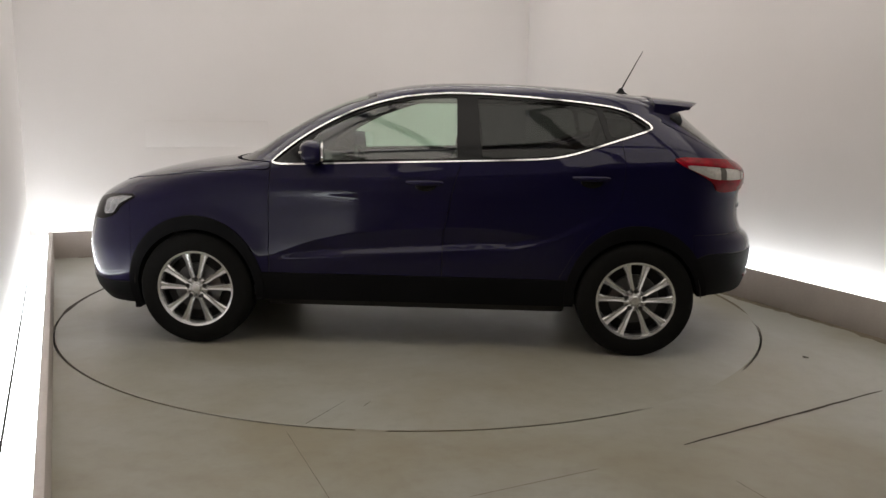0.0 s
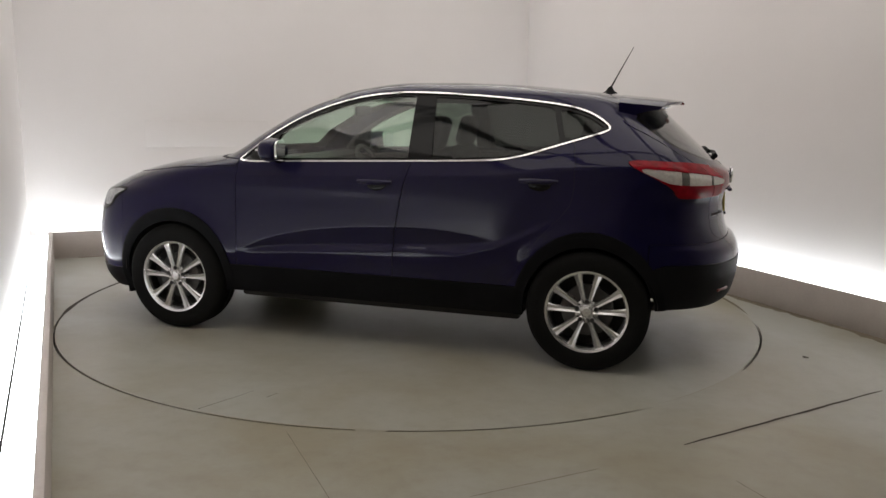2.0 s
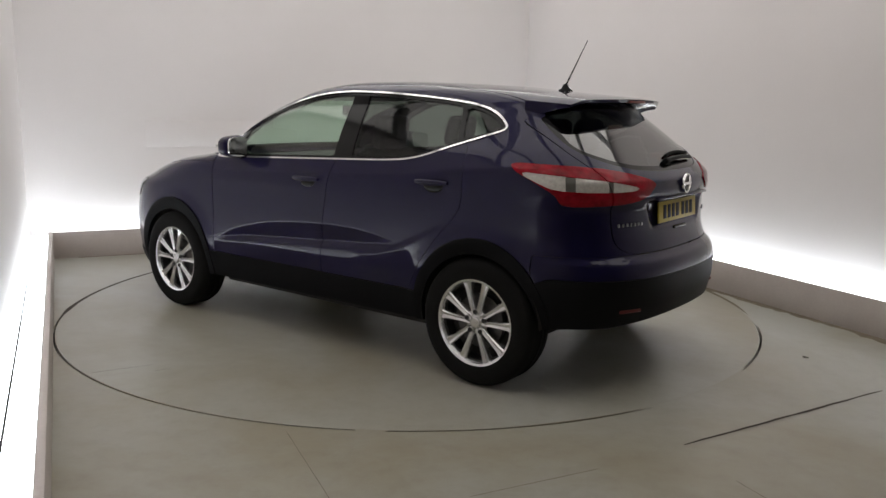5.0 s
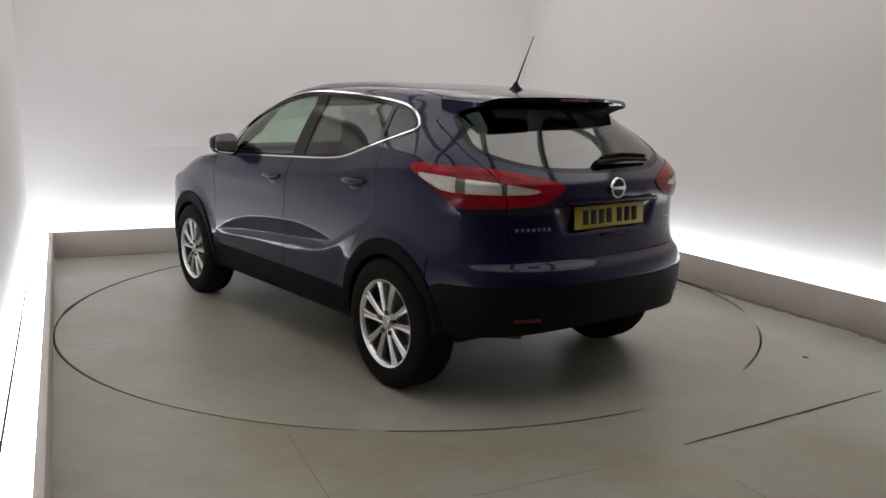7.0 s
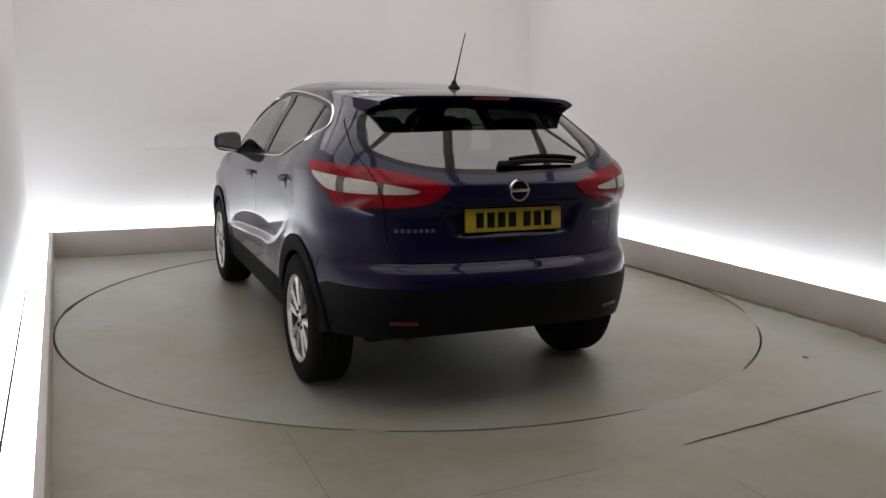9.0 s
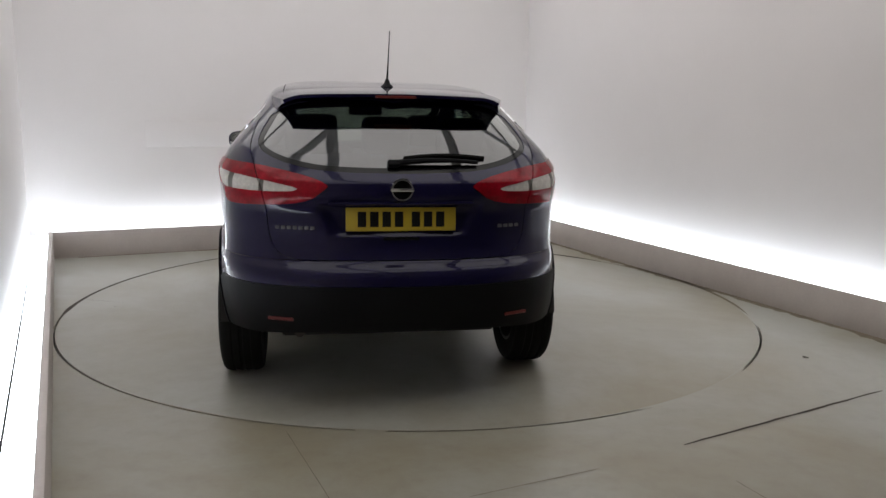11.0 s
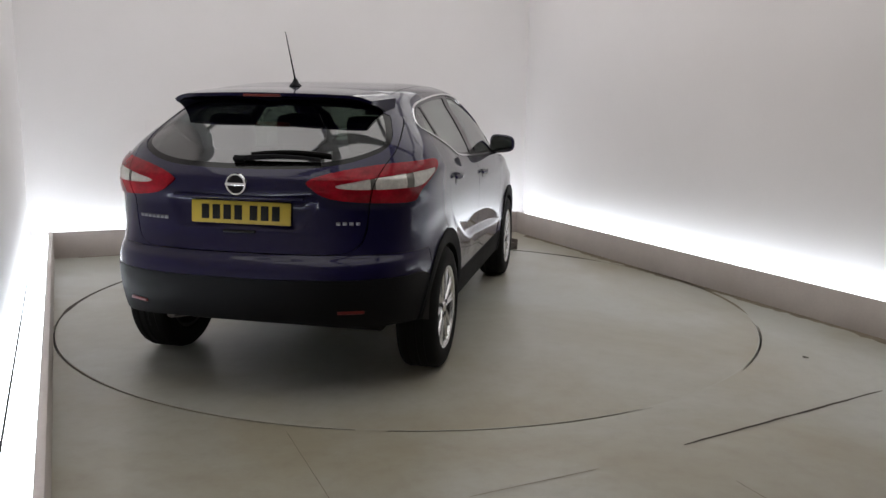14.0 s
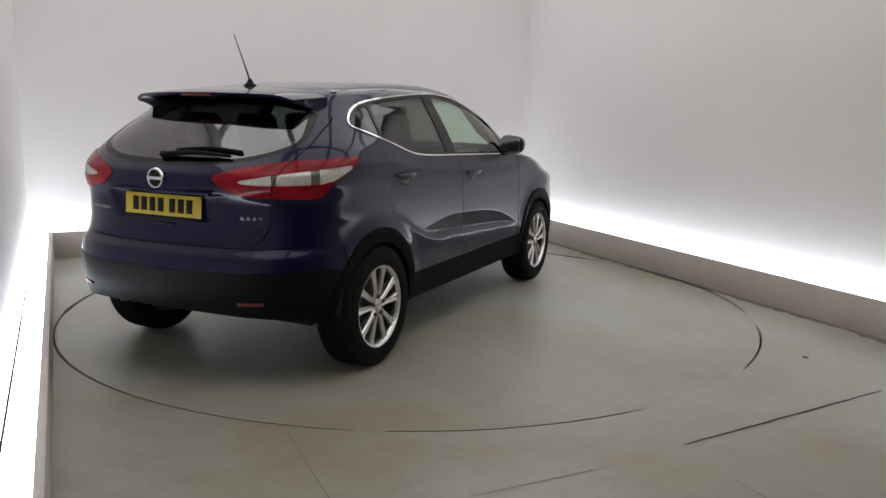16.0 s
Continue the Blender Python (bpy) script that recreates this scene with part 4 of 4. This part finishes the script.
def build_rear(car, gate):
    # roof spoiler
    top = smooth_curve((-1.80, -1.70, -1.60, -1.48, -1.40), (1.508, 1.524, 1.535, 1.545, 1.552))
    bm = bmesh.new()
    ys = np.linspace(-1, 1, 41)
    xs = np.linspace(0, 1, 9)
    up, dn = [], []
    for i in xs:
        r1, r2 = [], []
        for k in ys:
            end = abs(k)
            tip = -1.768 + 0.115 * end ** 3
            x = -1.42 + (tip + 1.42) * i
            y = k * (0.612 - 0.062 * i)
            z = float(top(x)) - 0.030 * end ** 2.4 - 0.022 * (max(0, end - 0.8) / 0.2) ** 2
            th = 0.016 + 0.085 * (1 - i) ** 1.3
            r1.append(bm.verts.new((x, y, z)))
            r2.append(bm.verts.new((x + 0.010 * i, y * 0.99, z - th)))
        up.append(r1)
        dn.append(r2)
    m = len(ys) - 1
    for a in (up, dn):
        for r, q in zip(a, a[1:]):
            for k in range(m):
                bm.faces.new((r[k], r[k + 1], q[k + 1], q[k]))
    for k in range(m):
        bm.faces.new((up[-1][k], up[-1][k + 1], dn[-1][k + 1], dn[-1][k]))
        bm.faces.new((up[0][k], up[0][k + 1], dn[0][k + 1], dn[0][k]))
    for a, b in zip(range(8), range(1, 9)):
        for k in (0, m):
            bm.faces.new((up[a][k], up[b][k], dn[b][k], dn[a][k]))
    bmesh.ops.recalc_face_normals(bm, faces=bm.faces[:])
    sp = part("spoiler", bm, M_PAINT, gate, "dark blue roof spoiler", smooth=45)
    part("stop_lamp", boxed(-1.7715, -1.745, -0.10, 0.10, 1.493, 1.506, bevel=0.003), M_REDDARK, sp, "red high-level stop lamp")
    # number plate with plain bars
    xp, zp = -2.033, 0.932
    pl = part("number_plate", boxed(-0.006, 0.004, -0.26, 0.26, -0.0555, 0.0555, bevel=0.003), M_PLATE, gate, "yellow rear number plate", at=pose(xp, 0, zp, 0, 4))
    y = 0.205
    for k in range(7):
        part("character_bar", boxed(-0.0085, -0.005, y - 0.040, y, -0.036, 0.036, bevel=0.001), M_PLATEBAR, pl)
        y -= 0.058 if k != 3 else 0.080
    part("plate_lip", boxed(-0.012, 0.012, -0.34, 0.34, -0.008, 0.008, bevel=0.006), M_PAINT, gate, at=pose(-2.058, 0, 1.010))
    part("gate_handle", boxed(-0.010, 0.006, -0.085, 0.085, -0.007, 0.007, bevel=0.004), M_GLOSSBLACK, gate, "black tailgate grip below the plate", at=pose(float(tail_x(0.0, 0.842)) - 0.001, 0, 0.842))
    # badge ring
    bm = bmesh.new()
    lathe(bm, [(0.041, 0), (0.044, -0.010), (0.051, -0.010), (0.054, 0), (0.051, 0.004), (0.044, 0.004)], 40, closed=True)
    bd = part("badge", bm, M_CHROME, gate, "round chrome badge", at=pose(-2.073, 0, 1.074, 0, 0, -90))
    part("badge_bar", boxed(-0.054, 0.054, -0.012, 0.002, -0.008, 0.008, bevel=0.003), M_CHROME, bd)
    bm = bmesh.new()
    lathe(bm, [(0.001, -0.002), (0.045, -0.002)], 32)
    part("badge_disc", bm, M_GLOSSBLACK, bd)
    # raised letters too small to read
    for y0, n, w, z in ((0.585, 7, 0.019, 0.890), (-0.475, 4, 0.022, 0.892)):
        for k in range(n):
            yy = y0 - k * (w + 0.008) - w / 2
            xx = float(tail_x(yy, z))
            part("model_letter", boxed(-0.003, 0.003, -w / 2, w / 2, -0.008, 0.008, bevel=0.002), M_LETTER, gate, at=pose(xx - 0.001, yy, z))
    # wiper
    bm = bmesh.new()
    pts = []
    for t in np.linspace(0, 1, 8):
        yy, zz = 0.02 - 0.40 * t, 1.192 + 0.012 * math.sin(t * 3)
        pts.append((float(tail_x(yy, zz)) - 0.020 - 0.010 * math.sin(t * 3.1), yy, zz))
    tube(bm, pts, 0.015, 8, 0.009)
    wp = part("rear_wiper", bm, M_PLASTIC, gate, "black rear wiper")
    bm = bmesh.new()
    pts = []
    for t in np.linspace(0, 1, 10):
        yy, zz = -0.02 - 0.40 * t, 1.212 + 0.014 * math.sin(t * 3.1)
        pts.append((float(tail_x(yy, zz)) - 0.008, yy, zz))
    tube(bm, pts, 0.010, 6)
    part("wiper_blade", bm, M_RUBBER, wp)
    part("wiper_cap", boxed(-0.020, 0.014, -0.030, 0.030, -0.016, 0.016, bevel=0.009), M_PLASTIC, wp, at=pose(float(tail_x(0, 1.185)) - 0.008, 0.03, 1.186, 0, 40))
    # bumper details
    for s in (1, -1):
        yy = s * 0.565
        part("reflector", boxed(-0.006, 0.006, -0.065, 0.065, -0.008, 0.008, bevel=0.004), M_REDDARK, car, "red bumper reflector", at=pose(float(tail_x(0.565, 0.468)) - 0.004, yy, 0.468, 0, 0, -s * math.degrees(math.atan((float(tail_x(0.62, 0.468)) - float(tail_x(0.50, 0.468))) / 0.12))))
    bm = bmesh.new()
    tube(bm, [(-1.90, 0.48, 0.36), (-1.6, 0.48, 0.30), (-1.2, 0.2, 0.26), (0.6, 0.1, 0.26)], 0.028, 10)
    part("exhaust", bm, M_STEEL, car, "steel exhaust pipe")
    # aerial
    bm = bmesh.new()
    lathe(bm, [(0.034, 0.0), (0.030, 0.008), (0.018, 0.018), (0.010, 0.040), (0.001, 0.045)], 20)
    for v in bm.verts:
        v.co.x *= 1.4
    an = part("aerial_base", bm, M_PLASTIC, car, "black aerial foot", at=pose(-1.315, 0, 1.557, 90, 0, 0))
    bm = bmesh.new()
    tube(bm, [(0, 0.03, 0), (-0.035, 0.10, 0), (-0.13, 0.285, 0)], 0.006, 8, 0.0022)
    part("aerial_mast", bm, M_PLASTIC, an, "thin black whip aerial")


def build_cabin(car, body):
    # trim behind the outer panels, floor, bulkheads
    tub = cut(cut(body, lambda x, y, z: np.interp(x, DLO_LOW[0], DLO_LOW[1]) - 0.01 - z), lambda x, y, z: np.minimum(x + 1.95, 1.05 - x))
    tub = cut(cut(tub, lambda x, y, z: arch(x, z) - 0.42), lambda x, y, z: np.minimum(y - 0.3, np.where(x < -1.5, 1.1 - z, 1.0)))
    for s in (1, -1):
        part("door_lining", sheet(tub, s, -0.055, 0.02), M_TRIM, car, "dark inner door lining")
    part("underbody", boxed(-0.92, 0.92, -0.74, 0.74, 0.225, 0.34, bevel=0.02), M_DARK, car, "dark underbody")
    part("engine_tray", boxed(0.921, 2.02, -0.56, 0.56, 0.215, 0.33, bevel=0.02), M_DARK, car, "dark tray under the engine")
    part("rear_subframe", boxed(-1.55, -0.921, -0.58, 0.58, 0.235, 0.36, bevel=0.02), M_DARK, car, "dark rear subframe")
    part("silencer", boxed(-1.96, -1.62, -0.50, 0.50, 0.36, 0.46, bevel=0.04, segs=3), M_DARK, car, "dark exhaust silencer")
    part("cabin_floor", boxed(-0.95, 1.0, -0.82, 0.82, 0.305, 0.36), M_TRIM, car, "dark cabin floor")
    part("bulkhead", boxed(0.93, 0.98, -0.80, 0.80, 0.36, 1.05), M_TRIM, car)
    part("load_floor", boxed(-1.95, -0.95, -0.56, 0.56, 0.60, 0.66), M_TRIM, car)
    part("parcel_shelf", boxed(-1.86, -1.32, -0.62, 0.62, 1.06, 1.085, bevel=0.01), M_TRIM, car, "dark parcel shelf")
    roof = cut(body, lambda x, y, z: np.minimum(z - 1.50, np.minimum(x + 1.60, 0.20 - x)))
    part("headliner", sheet(roof, 1, -0.03, 0.008, True), M_LINER, car, "pale grey roof lining")
    # wheel housings
    for x in (-AX, AX):
        for s in (1, -1):
            bm = bmesh.new()
            n = 20
            rows = []
            for k in range(n + 1):
                a = math.pi * (0.02 + 0.96 * k / n)
                px, pz = x + 0.385 * math.cos(a), WR + 0.385 * math.sin(a)
                rows.append((bm.verts.new((px, s * 0.875, pz)), bm.verts.new((px, s * 0.52, pz))))
            for a, b in zip(rows, rows[1:]):
                bm.faces.new((a[0], b[0], b[1], a[1]))
            bm.faces.new([r[1] for r in rows])
            bmesh.ops.recalc_face_normals(bm, faces=bm.faces[:])
            part("wheel_housing", bm, M_DARK, car, "black wheel housing")
    # dashboard, steering wheel, seats
    dash = prism([(0.62, 0.70), (0.98, 0.70), (1.05, 1.08), (0.80, 1.115), (0.66, 1.08), (0.60, 0.95)], -0.74, 0.74, lambda a, b, h: (a, h, b))
    bmesh.ops.bevel(dash, geom=dash.edges[:], offset=0.02, segments=2, affect="EDGES")
    part("dashboard", dash, M_TRIM, car, "dark dashboard")
    bm = bmesh.new()
    lathe(bm, [(0.185 + 0.016 * math.cos(a), 0.016 * math.sin(a)) for a in (2 * math.pi * k / 10 for k in range(10))], 36, closed=True)
    st = part("steering_wheel", bm, M_TRIM, car, "dark steering wheel", at=Matrix.Translation((0.46, -0.36, 0.99)) @ pose(0, 0, 0, 0, 25, 0) @ pose(0, 0, 0, 0, 0, 90))
    part("wheel_boss", boxed(-0.17, 0.17, -0.02, 0.02, -0.045, 0.045, bevel=0.015), M_TRIM, st)
    for y in (0.37, -0.37):
        build_seat(car, 0.16, y)
    build_seat(car, -0.80, 0.0, 1.30, True)
    part("interior_mirror", boxed(0.36, 0.385, -0.125, 0.125, 1.385, 1.455, bevel=0.012), M_TRIM, car, "dark interior mirror")


DLO_LOW = ((-2.0, -1.40, -1.30, -1.08, -0.92, -0.76, -0.29, 0.51, 0.86, 1.5), (1.345, 1.345, 1.312, 1.243, 1.19, 1.162, 1.145, 1.117, 1.10, 1.10))

build_room()
turntable = build_turntable()
build_block()
the_car = build_car()

# ---- what turns ----
OFF = Vector((-0.1028, 0.3439, 0.0))     # the car's middle from the turntable's centre


def heading(t):
    return 174.968 - 6.63598 * t - 0.05979 * t * t + 0.0021 * t ** 3


def motions():
    steps = [0.5 * k for k in range(33)]
    walk(the_car, [(t, pose(0, 0, 0, 0, 0, heading(t)) @ Matrix.Translation(OFF)) for t in steps])
    walk(turntable, [(t, pose(0, 0, 0, 0, 0, heading(t))) for t in steps])


motions()
